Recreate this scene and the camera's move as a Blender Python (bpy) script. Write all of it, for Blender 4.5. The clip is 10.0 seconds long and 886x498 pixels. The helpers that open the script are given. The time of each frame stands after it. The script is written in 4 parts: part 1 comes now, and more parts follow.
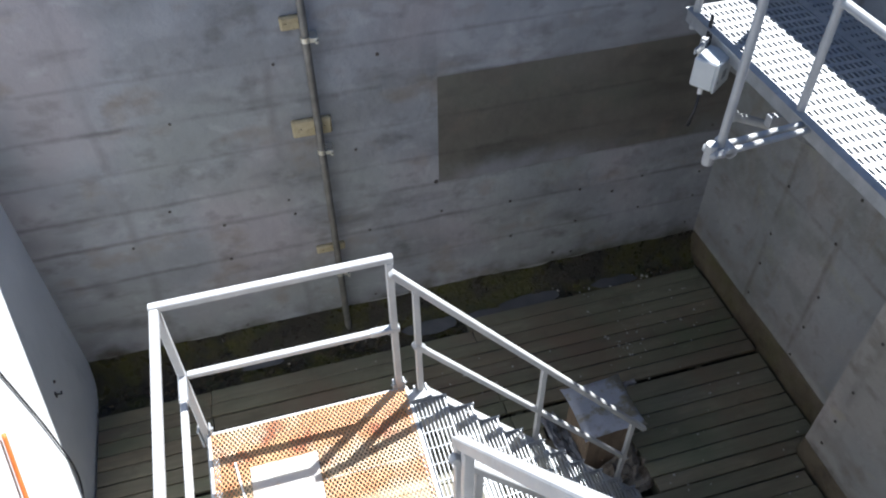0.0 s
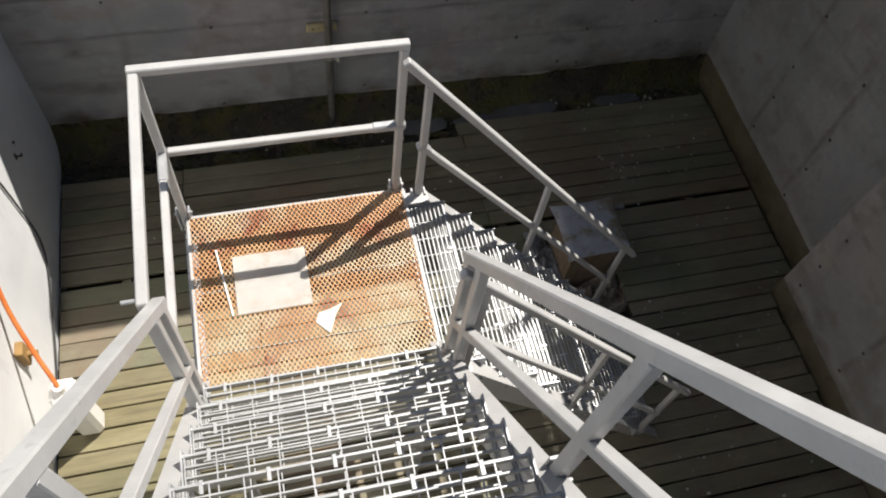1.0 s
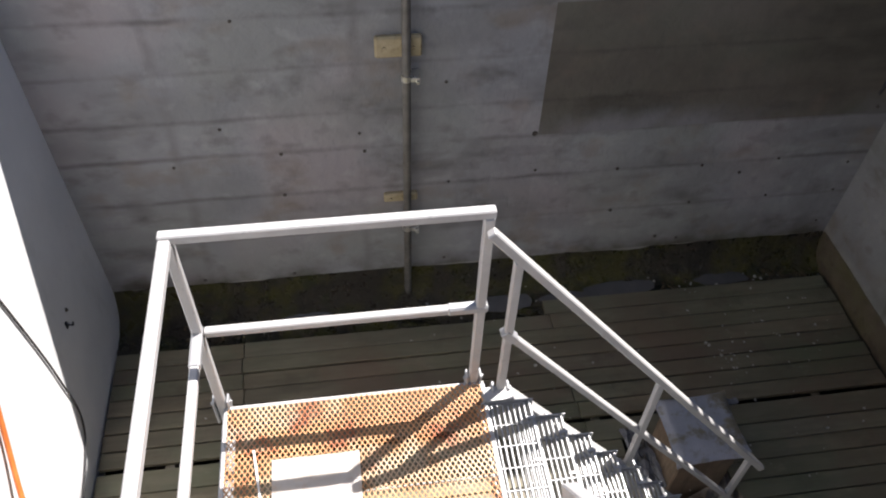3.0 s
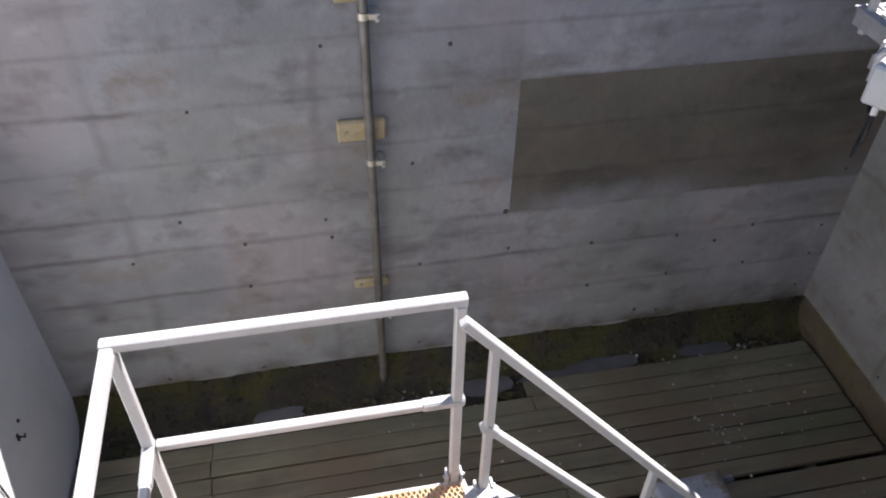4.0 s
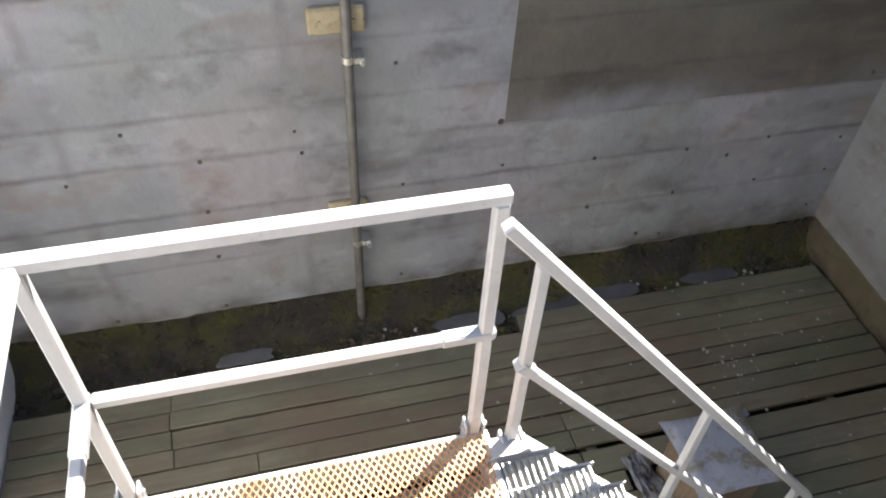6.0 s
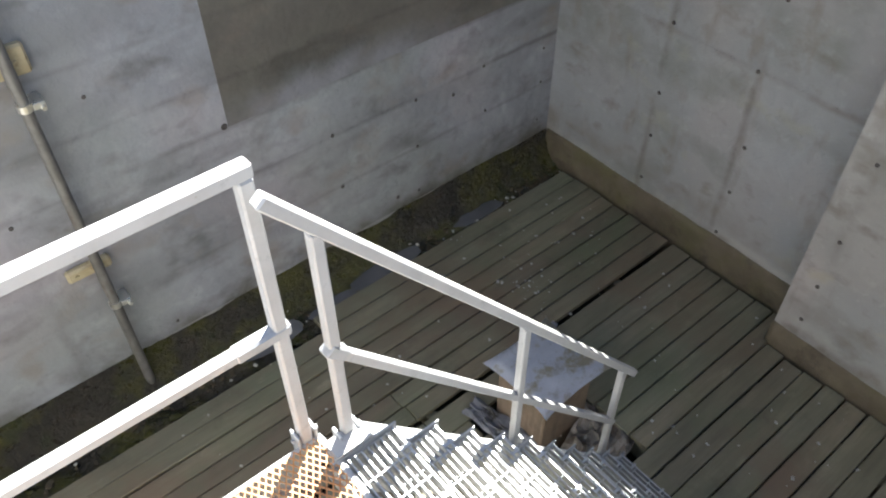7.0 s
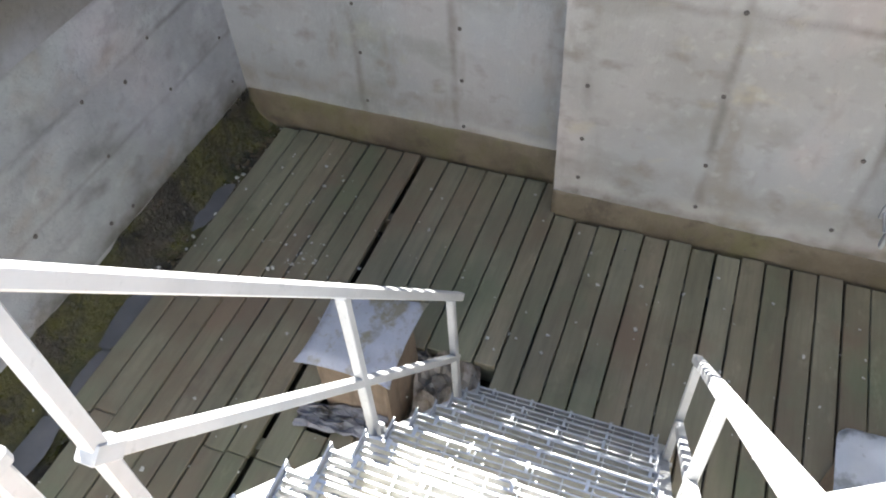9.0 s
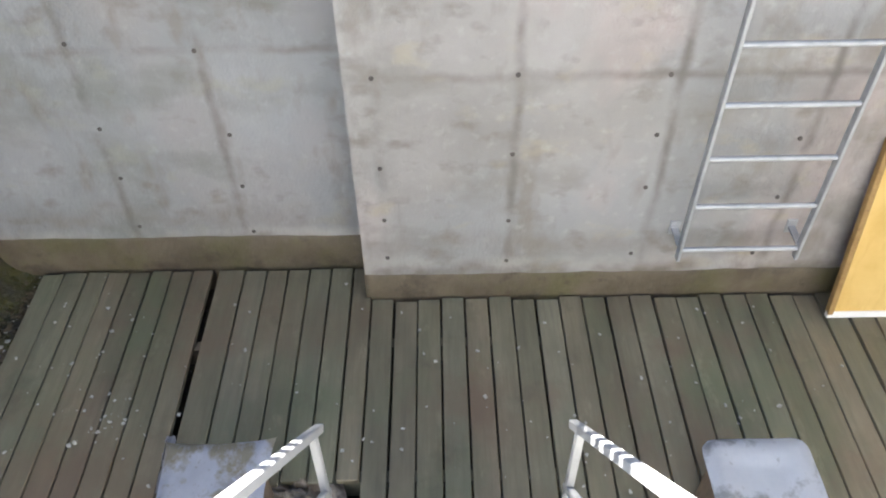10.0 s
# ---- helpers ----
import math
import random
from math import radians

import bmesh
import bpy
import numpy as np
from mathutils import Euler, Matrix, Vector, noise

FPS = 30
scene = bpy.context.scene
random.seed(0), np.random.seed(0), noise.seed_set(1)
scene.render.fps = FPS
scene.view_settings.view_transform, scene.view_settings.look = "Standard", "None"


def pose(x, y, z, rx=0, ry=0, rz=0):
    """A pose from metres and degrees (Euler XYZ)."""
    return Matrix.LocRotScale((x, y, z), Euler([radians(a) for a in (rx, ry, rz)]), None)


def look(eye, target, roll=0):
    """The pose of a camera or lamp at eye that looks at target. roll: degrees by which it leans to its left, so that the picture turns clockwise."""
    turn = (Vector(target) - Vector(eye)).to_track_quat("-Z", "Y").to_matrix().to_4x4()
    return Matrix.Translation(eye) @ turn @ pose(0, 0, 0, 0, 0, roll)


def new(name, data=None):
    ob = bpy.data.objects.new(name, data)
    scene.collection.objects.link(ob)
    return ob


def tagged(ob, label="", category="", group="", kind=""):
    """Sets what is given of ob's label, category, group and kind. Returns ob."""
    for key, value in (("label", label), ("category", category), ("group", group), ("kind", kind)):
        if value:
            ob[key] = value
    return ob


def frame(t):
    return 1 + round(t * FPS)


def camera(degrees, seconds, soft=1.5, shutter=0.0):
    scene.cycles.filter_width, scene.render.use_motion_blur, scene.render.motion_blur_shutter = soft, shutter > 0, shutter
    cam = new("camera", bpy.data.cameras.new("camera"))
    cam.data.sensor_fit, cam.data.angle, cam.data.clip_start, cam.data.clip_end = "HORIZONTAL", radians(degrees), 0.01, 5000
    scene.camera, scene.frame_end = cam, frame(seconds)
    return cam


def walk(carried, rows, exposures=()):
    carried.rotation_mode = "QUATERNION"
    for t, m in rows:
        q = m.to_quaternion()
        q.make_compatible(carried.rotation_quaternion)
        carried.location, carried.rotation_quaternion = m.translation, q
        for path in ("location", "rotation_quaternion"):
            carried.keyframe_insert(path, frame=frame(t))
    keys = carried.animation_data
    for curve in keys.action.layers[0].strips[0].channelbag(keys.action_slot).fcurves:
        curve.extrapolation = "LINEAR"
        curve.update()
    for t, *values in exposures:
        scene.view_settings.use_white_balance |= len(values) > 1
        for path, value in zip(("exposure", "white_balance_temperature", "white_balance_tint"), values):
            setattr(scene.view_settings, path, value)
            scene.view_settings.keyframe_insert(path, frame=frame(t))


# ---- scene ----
cam = camera(59.1, 10.0, soft=2.0)
PATH = [
    (0, (-0.448, -2.619, 5.938), (-0.072, -1.26, 4.519), -0.8),
    (0.5, (-0.445, -2.477, 5.734), (-0.124, -1.415, 4.07), 3.7),
    (1, (-0.595, -2.349, 5.649), (-0.218, -1.401, 3.929), 10.3),
    (1.5, (-0.502, -2.181, 5.525), (-0.153, -1.095, 3.883), 9.1),
    (2, (-0.479, -2.068, 5.395), (-0.149, -0.837, 3.854), 6.7),
    (2.5, (-0.442, -1.969, 5.312), (-0.158, -0.702, 3.791), 4.4),
    (2.7, (-0.49, -1.943, 5.221), (-0.249, -0.655, 3.71), 3.3),
    (3.8, (-0.442, -1.762, 5.086), (-0.214, -0.304, 3.737), 1.3),
    (4, (-0.43, -1.747, 5.045), (-0.124, -0.288, 3.712), 1.1),
    (4.5, (-0.455, -1.638, 4.936), (0.096, -0.3, 3.556), 5.87),
    (5, (-0.474, -1.475, 4.792), (0.016, -0.111, 3.413), 5.32),
    (5.2, (-0.442, -1.432, 4.679), (-0.165, -0.009, 3.301), -0.8),
    (6.3, (-0.55, -1.288, 4.407), (-0.103, 0.015, 2.956), 3.6),
    (6.5, (-0.529, -1.278, 4.337), (-0.005, 0.007, 2.896), 1.0),
    (7, (-0.483, -1.257, 4.269), (0.411, -0.173, 2.847), -0.4),
    (7.5, (-0.429, -1.112, 4.113), (0.706, -0.272, 2.696), 0.9),
    (8, (-0.338, -1.049, 3.928), (0.892, -0.264, 2.56), 2.6),
    (8.5, (-0.274, -1.075, 3.915), (0.908, -0.377, 2.46), -1.9),
    (9, (-0.241, -0.891, 3.753), (0.971, -0.348, 2.257), -4.5),
    (9.5, (-0.133, -0.769, 3.638), (1.311, -0.481, 2.284), -2.5),
    (10, (0.021, -0.573, 3.764), (1.43, -0.578, 2.345), -0.8),
]
LIGHT = [(0, 1.42, 5800, 10), (0.5, 1.35, 6200, 12), (1, 0.52, 6600, 11), (1.5, 0.66, 6550, 12), (2, 0.62, 6500, 14), (2.5, 0.93, 6500, 15), (4, 1.58, 6250, 18), (4.5, 2.28, 6400, 15), (5, 2.65, 6450, 13), (6.5, 2.12, 6450, 12), (7, 2.4, 6250, 9), (7.5, 2.95, 6300, 9), (8, 3.2, 6200, 9), (8.5, 3.35, 6150, 10), (9, 3.1, 6200, 10), (9.5, 3.45, 6200, 10), (10, 3.45, 6250, 10)]
walk(cam, [(t, look(eye, target, roll)) for t, eye, target, roll in PATH], LIGHT)

# ---- world, sun ----
SUN = Vector((0.55, 0.388, 1.0)).normalized()
world = bpy.data.worlds.new("world")
scene.world = world
world.use_nodes = True
wn = world.node_tree
sky = wn.nodes.new("ShaderNodeTexSky")
sky.sky_type = "NISHITA"
sky.sun_disc = False
sky.sun_elevation = math.asin(SUN.z)
sky.sun_rotation = math.atan2(SUN.x, SUN.y)
sky.air_density, sky.dust_density, sky.ozone_density = 0.8, 0.2, 1.0
wn.links.new(sky.outputs["Color"], wn.nodes["Background"].inputs["Color"])
wn.nodes["Background"].inputs["Strength"].default_value = 0.05
sun = new("sun", bpy.data.lights.new("sun", "SUN"))
sun.data.energy = 5.0
sun.data.angle = radians(0.5)
sun.data.color = (1.0, 0.95, 0.87)
sun.matrix_world = look(SUN * 40, (0, 0, 0))


# ---- materials ----
def ramp(nt, fac, stops):
    r = nt.nodes.new("ShaderNodeValToRGB")
    e = r.color_ramp.elements
    while len(e) < len(stops):
        e.new(0.5)
    for i, (p, c) in enumerate(stops):
        e[i].position = p
        e[i].color = (*c, 1) if len(c) == 3 else c
    nt.links.new(fac, r.inputs["Fac"])
    return r.outputs["Color"]


def noise_tex(nt, scale, detail=6.0, rough=0.6, stretch=(1, 1, 1), offset=(0, 0, 0), world_space=True):
    m = nt.nodes.new("ShaderNodeMapping")
    m.inputs["Scale"].default_value = stretch
    m.inputs["Location"].default_value = offset
    if world_space:
        nt.links.new(nt.nodes.new("ShaderNodeNewGeometry").outputs["Position"], m.inputs["Vector"])
    else:
        nt.links.new(nt.nodes.new("ShaderNodeTexCoord").outputs["Object"], m.inputs["Vector"])
    n = nt.nodes.new("ShaderNodeTexNoise")
    n.inputs["Scale"].default_value, n.inputs["Detail"].default_value, n.inputs["Roughness"].default_value = scale, detail, rough
    nt.links.new(m.outputs["Vector"], n.inputs["Vector"])
    return n.outputs["Fac"]


def mix(nt, fac, a, b, mode="MIX"):
    m = nt.nodes.new("ShaderNodeMix")
    m.data_type, m.blend_type = "RGBA", mode
    for key, v in ((0, fac), (6, a), (7, b)):
        if isinstance(v, (int, float)):
            m.inputs[key].default_value = v
        elif isinstance(v, tuple):
            m.inputs[key].default_value = (*v, 1)
        else:
            nt.links.new(v, m.inputs[key])
    return m.outputs[2]


def grey(v):
    return (v, v, v)


def surface(name, layers, rough=(0.6, 0.8), metal=0.0, bump=(30, 0.2, 0.01), vary=0.0, stretch=(1, 1, 1), spec=0.5, bands=(), tints=(), fine=7, harsh=0.65):
    """layers: first (scale, low colour, high colour); then (scale, stretch, start, end, strength, colour) stains over it."""
    mt = bpy.data.materials.new(name)
    mt.use_nodes = True
    nt = mt.node_tree
    b = nt.nodes["Principled BSDF"]
    sc, lo, hi = layers[0]
    base = noise_tex(nt, sc, 8, 0.62, stretch)
    col = ramp(nt, base, [(0.3, lo), (0.7, hi)])
    for k, (s, st, p0, p1, amount, c) in enumerate(layers[1:]):
        f = ramp(nt, noise_tex(nt, s, fine, harsh, st, (3.7 * k, 1.3 * k, 5.1 * k)), [(p0, grey(0)), (p1, grey(amount))])
        col = mix(nt, f, col, c)
    for axis, places, width, amount, c, ns, nst in bands:
        xyz = nt.nodes.new("ShaderNodeSeparateXYZ")
        nt.links.new(nt.nodes.new("ShaderNodeNewGeometry").outputs["Position"], xyz.inputs["Vector"])
        wob = nt.nodes.new("ShaderNodeMath")
        wob.operation = "MULTIPLY_ADD"
        nt.links.new(noise_tex(nt, 3.0, 4, 0.6), wob.inputs[0])
        wob.inputs[1].default_value = width * 1.6
        nt.links.new(xyz.outputs[axis], wob.inputs[2])
        total = None
        for p in places:
            d = nt.nodes.new("ShaderNodeMath")
            d.operation = "SUBTRACT"
            nt.links.new(wob.outputs[0], d.inputs[0])
            d.inputs[1].default_value = p + width * 0.8
            a = nt.nodes.new("ShaderNodeMath")
            a.operation = "ABSOLUTE"
            nt.links.new(d.outputs[0], a.inputs[0])
            r = nt.nodes.new("ShaderNodeMapRange")
            r.interpolation_type = "SMOOTHSTEP"
            r.inputs[1].default_value, r.inputs[2].default_value, r.inputs[3].default_value, r.inputs[4].default_value = 0.0, width, 1.0, 0.0
            nt.links.new(a.outputs[0], r.inputs[0])
            if total is None:
                total = r.outputs[0]
            else:
                mx = nt.nodes.new("ShaderNodeMath")
                mx.operation = "MAXIMUM"
                nt.links.new(total, mx.inputs[0])
                nt.links.new(r.outputs[0], mx.inputs[1])
                total = mx.outputs[0]
        broken = ramp(nt, noise_tex(nt, ns, 5, 0.6, nst, (8, 8, 8)), [(0.38, grey(0.05)), (0.62, grey(amount))])
        mu = nt.nodes.new("ShaderNodeMath")
        mu.operation = "MULTIPLY"
        nt.links.new(total, mu.inputs[0])
        nt.links.new(broken, mu.inputs[1])
        col = mix(nt, mu.outputs[0], col, c)
    if vary:
        info = nt.nodes.new("ShaderNodeObjectInfo")
        v = ramp(nt, info.outputs["Random"], list(tints) or [(0.0, grey(1 - vary)), (1.0, grey(1.0))])
        col = mix(nt, 1.0, col, v, "MULTIPLY")
    nt.links.new(col, b.inputs["Base Color"])
    rr = ramp(nt, noise_tex(nt, sc * 2.3, 5, 0.6, stretch, (9, 2, 4)), [(0.3, grey(rough[0])), (0.7, grey(rough[1]))])
    nt.links.new(rr, b.inputs["Roughness"])
    b.inputs["Metallic"].default_value = metal
    b.inputs["Specular IOR Level"].default_value = spec
    bs, st, dist = bump
    if st:
        bn = nt.nodes.new("ShaderNodeBump")
        bn.inputs["Strength"].default_value, bn.inputs["Distance"].default_value = st, dist
        nt.links.new(noise_tex(nt, bs, 8, 0.7, stretch, (1, 7, 2)), bn.inputs["Height"])
        nt.links.new(bn.outputs["Normal"], b.inputs["Normal"])
    return mt


ONE = (1, 1, 1)
M = {}
M["concrete_back"] = surface("board_marked_concrete", [
    (1.3, (0.255, 0.262, 0.280), (0.40, 0.405, 0.425)),
    (0.8, (1, 1, 0.8), 0.48, 0.60, 0.75, (0.370, 0.335, 0.345)),
    (0.6, (1, 1, 1.2), 0.50, 0.62, 0.5, (0.300, 0.315, 0.290)),
    (1.5, (0.6, 1, 1.3), 0.52, 0.64, 0.55, (0.225, 0.228, 0.236)),
    (3.0, (0.5, 1, 1.3), 0.56, 0.76, 0.75, (0.135, 0.130, 0.128)),
    (5.5, (0.75, 1, 1.0), 0.58, 0.80, 0.7, (0.13, 0.122, 0.115)),
    (3.1, (0.8, 1, 1.1), 0.58, 0.72, 0.5, (0.25, 0.205, 0.155)),
    (7, (0.7, 1, 1), 0.58, 0.78, 0.4, (0.50, 0.50, 0.51))], (0.5, 0.85), bump=(6, 0.45, 0.035), vary=0.09, fine=3, harsh=0.5,
    bands=[(2, (1.17, 1.57, 1.87, 2.62), 0.035, 0.7, (0.125, 0.120, 0.118), 1.6, (1, 1, 1)),
           (2, (0.74, 2.25, 3.0), 0.028, 0.45, (0.15, 0.145, 0.14), 1.6, (1, 1, 1)),
           (0, (-1.62, -0.37), 0.06, 0.4, (0.17, 0.166, 0.16), 2.4, (1, 1, 1)),
           (2, (0.20,), 0.27, 0.95, (0.080, 0.066, 0.042), 2.6, (1, 1, 1))])
M["concrete_patch"] = surface("brown_stained_concrete", [
    (1.5, (0.115, 0.104, 0.086), (0.185, 0.168, 0.142)),
    (2.4, (0.6, 1, 1.6), 0.5, 0.64, 0.75, (0.080, 0.076, 0.062)),
    (3.0, ONE, 0.56, 0.68, 0.6, (0.20, 0.155, 0.125)),
    (1.0, ONE, 0.52, 0.64, 0.5, (0.13, 0.135, 0.105))], (0.55, 0.85), bump=(7, 0.4, 0.025), vary=0.05, fine=3, harsh=0.5,
    bands=[(2, (1.87, 2.25), 0.03, 0.4, (0.06, 0.055, 0.045), 1.7, (1, 1, 1)), (2, (1.58,), 0.24, 1.0, (0.25, 0.25, 0.262), 1.2, (1, 1, 1))])
M["concrete_right"] = surface("smooth_cast_concrete", [
    (1.0, (0.265, 0.25, 0.232), (0.40, 0.38, 0.36)),
    (0.8, (1, 1, 0.9), 0.49, 0.60, 0.7, (0.305, 0.308, 0.31)),
    (1.2, (1, 1, 0.7), 0.48, 0.60, 0.7, (0.43, 0.36, 0.335)),
    (2.4, (1, 0.8, 1.3), 0.52, 0.66, 0.7, (0.245, 0.23, 0.205)),
    (6, (1, 0.8, 1.2), 0.58, 0.74, 0.7, (0.20, 0.18, 0.155)),
    (4.5, (1, 1, 0.45), 0.57, 0.68, 0.6, (0.22, 0.195, 0.165)),
    (3.0, (1, 1, 1.6), 0.60, 0.70, 0.5, (0.40, 0.35, 0.25)),
    (13, ONE, 0.58, 0.80, 0.35, (0.50, 0.49, 0.46))], (0.55, 0.85), bump=(6, 0.6, 0.04), vary=0.05, fine=4, harsh=0.5,
    bands=[(1, (1.37, 0.68, -0.25, -0.98, -1.79, -2.55), 0.045, 0.85, (0.160, 0.146, 0.128), 2.0, (1, 1, 1)),
           (2, (1.61,), 0.045, 0.75, (0.18, 0.16, 0.14), 2.0, (1, 1, 1)),
           (2, (0.42,), 0.16, 0.6, (0.22, 0.195, 0.16), 3.0, (1, 1, 1)),
           (2, (0.26,), 0.10, 0.75, (0.46, 0.43, 0.395), 2.6, (1, 1, 1)),
           (2, (0.19,), 0.14, 0.9, (0.15, 0.125, 0.095), 2.2, (1, 1, 1))])
M["concrete_east"] = surface("cool_grey_cast_concrete", [
    (1.0, (0.235, 0.236, 0.236), (0.355, 0.355, 0.355)),
    (0.8, (1, 1, 0.9), 0.49, 0.60, 0.7, (0.265, 0.275, 0.285)),
    (1.2, (1, 1, 0.7), 0.48, 0.60, 0.7, (0.335, 0.315, 0.305)),
    (2.4, (1, 0.8, 1.3), 0.52, 0.66, 0.7, (0.21, 0.215, 0.195)),
    (6, (1, 0.8, 1.2), 0.58, 0.74, 0.7, (0.20, 0.18, 0.155)),
    (4.5, (1, 1, 0.45), 0.57, 0.68, 0.6, (0.22, 0.195, 0.165)),
    (3.0, (1, 1, 1.6), 0.60, 0.70, 0.5, (0.32, 0.31, 0.25)),
    (13, ONE, 0.58, 0.80, 0.35, (0.43, 0.43, 0.42))], (0.55, 0.85), bump=(6, 0.6, 0.04), vary=0.05, fine=4, harsh=0.5,
    bands=[(1, (1.37, 0.68, -0.25, -0.98, -1.79, -2.55), 0.045, 0.85, (0.160, 0.146, 0.128), 2.0, (1, 1, 1)),
           (2, (1.61,), 0.045, 0.75, (0.18, 0.16, 0.14), 2.0, (1, 1, 1)),
           (2, (0.42,), 0.16, 0.6, (0.22, 0.195, 0.16), 3.0, (1, 1, 1)),
           (2, (0.26,), 0.10, 0.75, (0.46, 0.43, 0.395), 2.6, (1, 1, 1)),
           (2, (0.19,), 0.14, 0.9, (0.15, 0.125, 0.095), 2.2, (1, 1, 1))])
M["concrete_plain"] = surface("plain_concrete", [
    (1.5, (0.27, 0.26, 0.25), (0.42, 0.41, 0.39)),
    (4, (1, 1, 0.5), 0.55, 0.75, 0.6, (0.2, 0.19, 0.17))], (0.65, 0.85), bump=(24, 0.2, 0.01))
M["kicker"] = surface("damp_brown_concrete", [
    (2.6, (0.085, 0.066, 0.042), (0.165, 0.132, 0.088)),
    (2.2, (1, 1, 0.8), 0.46, 0.60, 0.85, (0.118, 0.104, 0.048)),
    (5, ONE, 0.54, 0.66, 0.7, (0.062, 0.048, 0.034)),
    (9, ONE, 0.62, 0.74, 0.45, (0.24, 0.20, 0.15))], (0.4, 0.75), bump=(14, 0.5, 0.03))
M["moss"] = surface("black_mossy_concrete", [
    (5, (0.014, 0.012, 0.008), (0.050, 0.040, 0.026)),
    (2.0, ONE, 0.46, 0.57, 0.9, (0.066, 0.062, 0.010)),
    (4.5, ONE, 0.54, 0.64, 0.8, (0.030, 0.034, 0.010)),
    (9, ONE, 0.60, 0.70, 0.7, (0.10, 0.08, 0.055)),
    (34, ONE, 0.62, 0.68, 0.5, (0.16, 0.145, 0.11))], (0.12, 0.6), bump=(26, 0.8, 0.04))
M["water"] = surface("silty_puddle_water", [(3, (0.085, 0.085, 0.088), (0.14, 0.14, 0.145))], (0.03, 0.07), bump=(6, 0.03, 0.004), spec=0.9)
M["wall_white"] = surface("white_painted_wall", [
    (1.2, (0.66, 0.68, 0.70), (0.80, 0.81, 0.82)),
    (3.0, (1, 1, 0.4), 0.58, 0.78, 0.5, (0.45, 0.46, 0.46)),
    (18, ONE, 0.68, 0.75, 0.6, (0.30, 0.27, 0.22))], (0.4, 0.6), bump=(15, 0.08, 0.006))
M["joint"] = surface("dark_joint", [(6, (0.10, 0.095, 0.09), (0.18, 0.17, 0.16))], (0.8, 0.9), bump=(30, 0.3, 0.01))
M["hole"] = surface("tie_hole_dark", [(20, (0.05, 0.044, 0.04), (0.13, 0.115, 0.10))], (0.8, 0.9), bump=(40, 0.3, 0.004))
M["deck"] = surface("wet_weathered_timber", [
    (3.0, (0.132, 0.118, 0.086), (0.278, 0.252, 0.188)),
    (30, (0.06, 1, 1), 0.45, 0.7, 0.35, (0.095, 0.082, 0.060)),
    (1.6, (0.7, 1, 1), 0.48, 0.66, 0.75, (0.150, 0.168, 0.108)),
    (9, (0.4, 1, 1), 0.6, 0.72, 0.45, (0.33, 0.31, 0.235)),
    (0.9, ONE, 0.50, 0.62, 0.8, (0.185, 0.138, 0.102)),
    (2.3, ONE, 0.56, 0.70, 0.6, (0.105, 0.090, 0.066)),
    (45, ONE, 0.70, 0.76, 0.5, (0.46, 0.45, 0.41))], (0.4, 0.75), bump=(60, 0.3, 0.006), vary=0.38, stretch=(0.25, 1, 1),
    tints=[(0.0, (0.80, 0.76, 0.70)), (0.3, (0.86, 0.89, 0.78)), (0.6, (0.94, 0.87, 0.78)), (0.8, (0.88, 0.93, 0.83)), (1.0, (1.06, 1.03, 0.97))])
# paler, yellower deck copy: sun brightness put into the colour of the left boards
M["deck_sunlit"] = surface("sunlit_weathered_timber", [
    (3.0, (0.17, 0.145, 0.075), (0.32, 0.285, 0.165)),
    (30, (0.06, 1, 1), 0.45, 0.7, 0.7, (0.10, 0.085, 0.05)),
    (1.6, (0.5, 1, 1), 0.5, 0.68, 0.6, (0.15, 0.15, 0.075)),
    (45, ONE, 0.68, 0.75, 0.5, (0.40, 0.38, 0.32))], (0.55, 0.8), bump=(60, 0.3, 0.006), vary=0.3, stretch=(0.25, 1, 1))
M["soil"] = surface("wet_dark_soil", [
    (7, (0.018, 0.016, 0.011), (0.065, 0.055, 0.037)),
    (2.2, ONE, 0.52, 0.7, 0.8, (0.060, 0.066, 0.020)),
    (22, ONE, 0.64, 0.7, 0.7, (0.20, 0.18, 0.14))], (0.35, 0.9), bump=(35, 0.8, 0.05))
M["galv"] = surface("galvanised_steel", [
    (9, (0.36, 0.37, 0.38), (0.50, 0.51, 0.52)),
    (22, ONE, 0.58, 0.72, 0.5, (0.30, 0.31, 0.32)),
    (5, ONE, 0.66, 0.75, 0.35, (0.40, 0.35, 0.28))], (0.35, 0.6), metal=0.45, bump=(45, 0.08, 0.003))
M["rail"] = surface("pale_painted_steel", [
    (6, (0.41, 0.41, 0.405), (0.51, 0.51, 0.505)),
    (24, ONE, 0.58, 0.70, 0.5, (0.27, 0.27, 0.27)),
    (70, ONE, 0.68, 0.74, 0.8, (0.30, 0.24, 0.17))], (0.4, 0.62), metal=0.1, bump=(50, 0.08, 0.003))
M["rust"] = surface("rusted_expanded_steel", [
    (4, (0.50, 0.205, 0.075), (0.74, 0.45, 0.22)),
    (3.2, ONE, 0.54, 0.61, 0.85, (0.38, 0.10, 0.035)),
    (2.4, ONE, 0.50, 0.62, 0.8, (0.72, 0.60, 0.42)),
    (40, ONE, 0.6, 0.7, 0.6, (0.72, 0.54, 0.32))], (0.45, 0.7), metal=0.05, bump=(70, 0.4, 0.003))
M["plate_white"] = surface("white_sheet", [
    (8, (0.78, 0.77, 0.73), (0.88, 0.87, 0.84)),
    (7, ONE, 0.58, 0.7, 0.5, (0.70, 0.56, 0.38))], (0.5, 0.7), bump=(20, 0.1, 0.003))
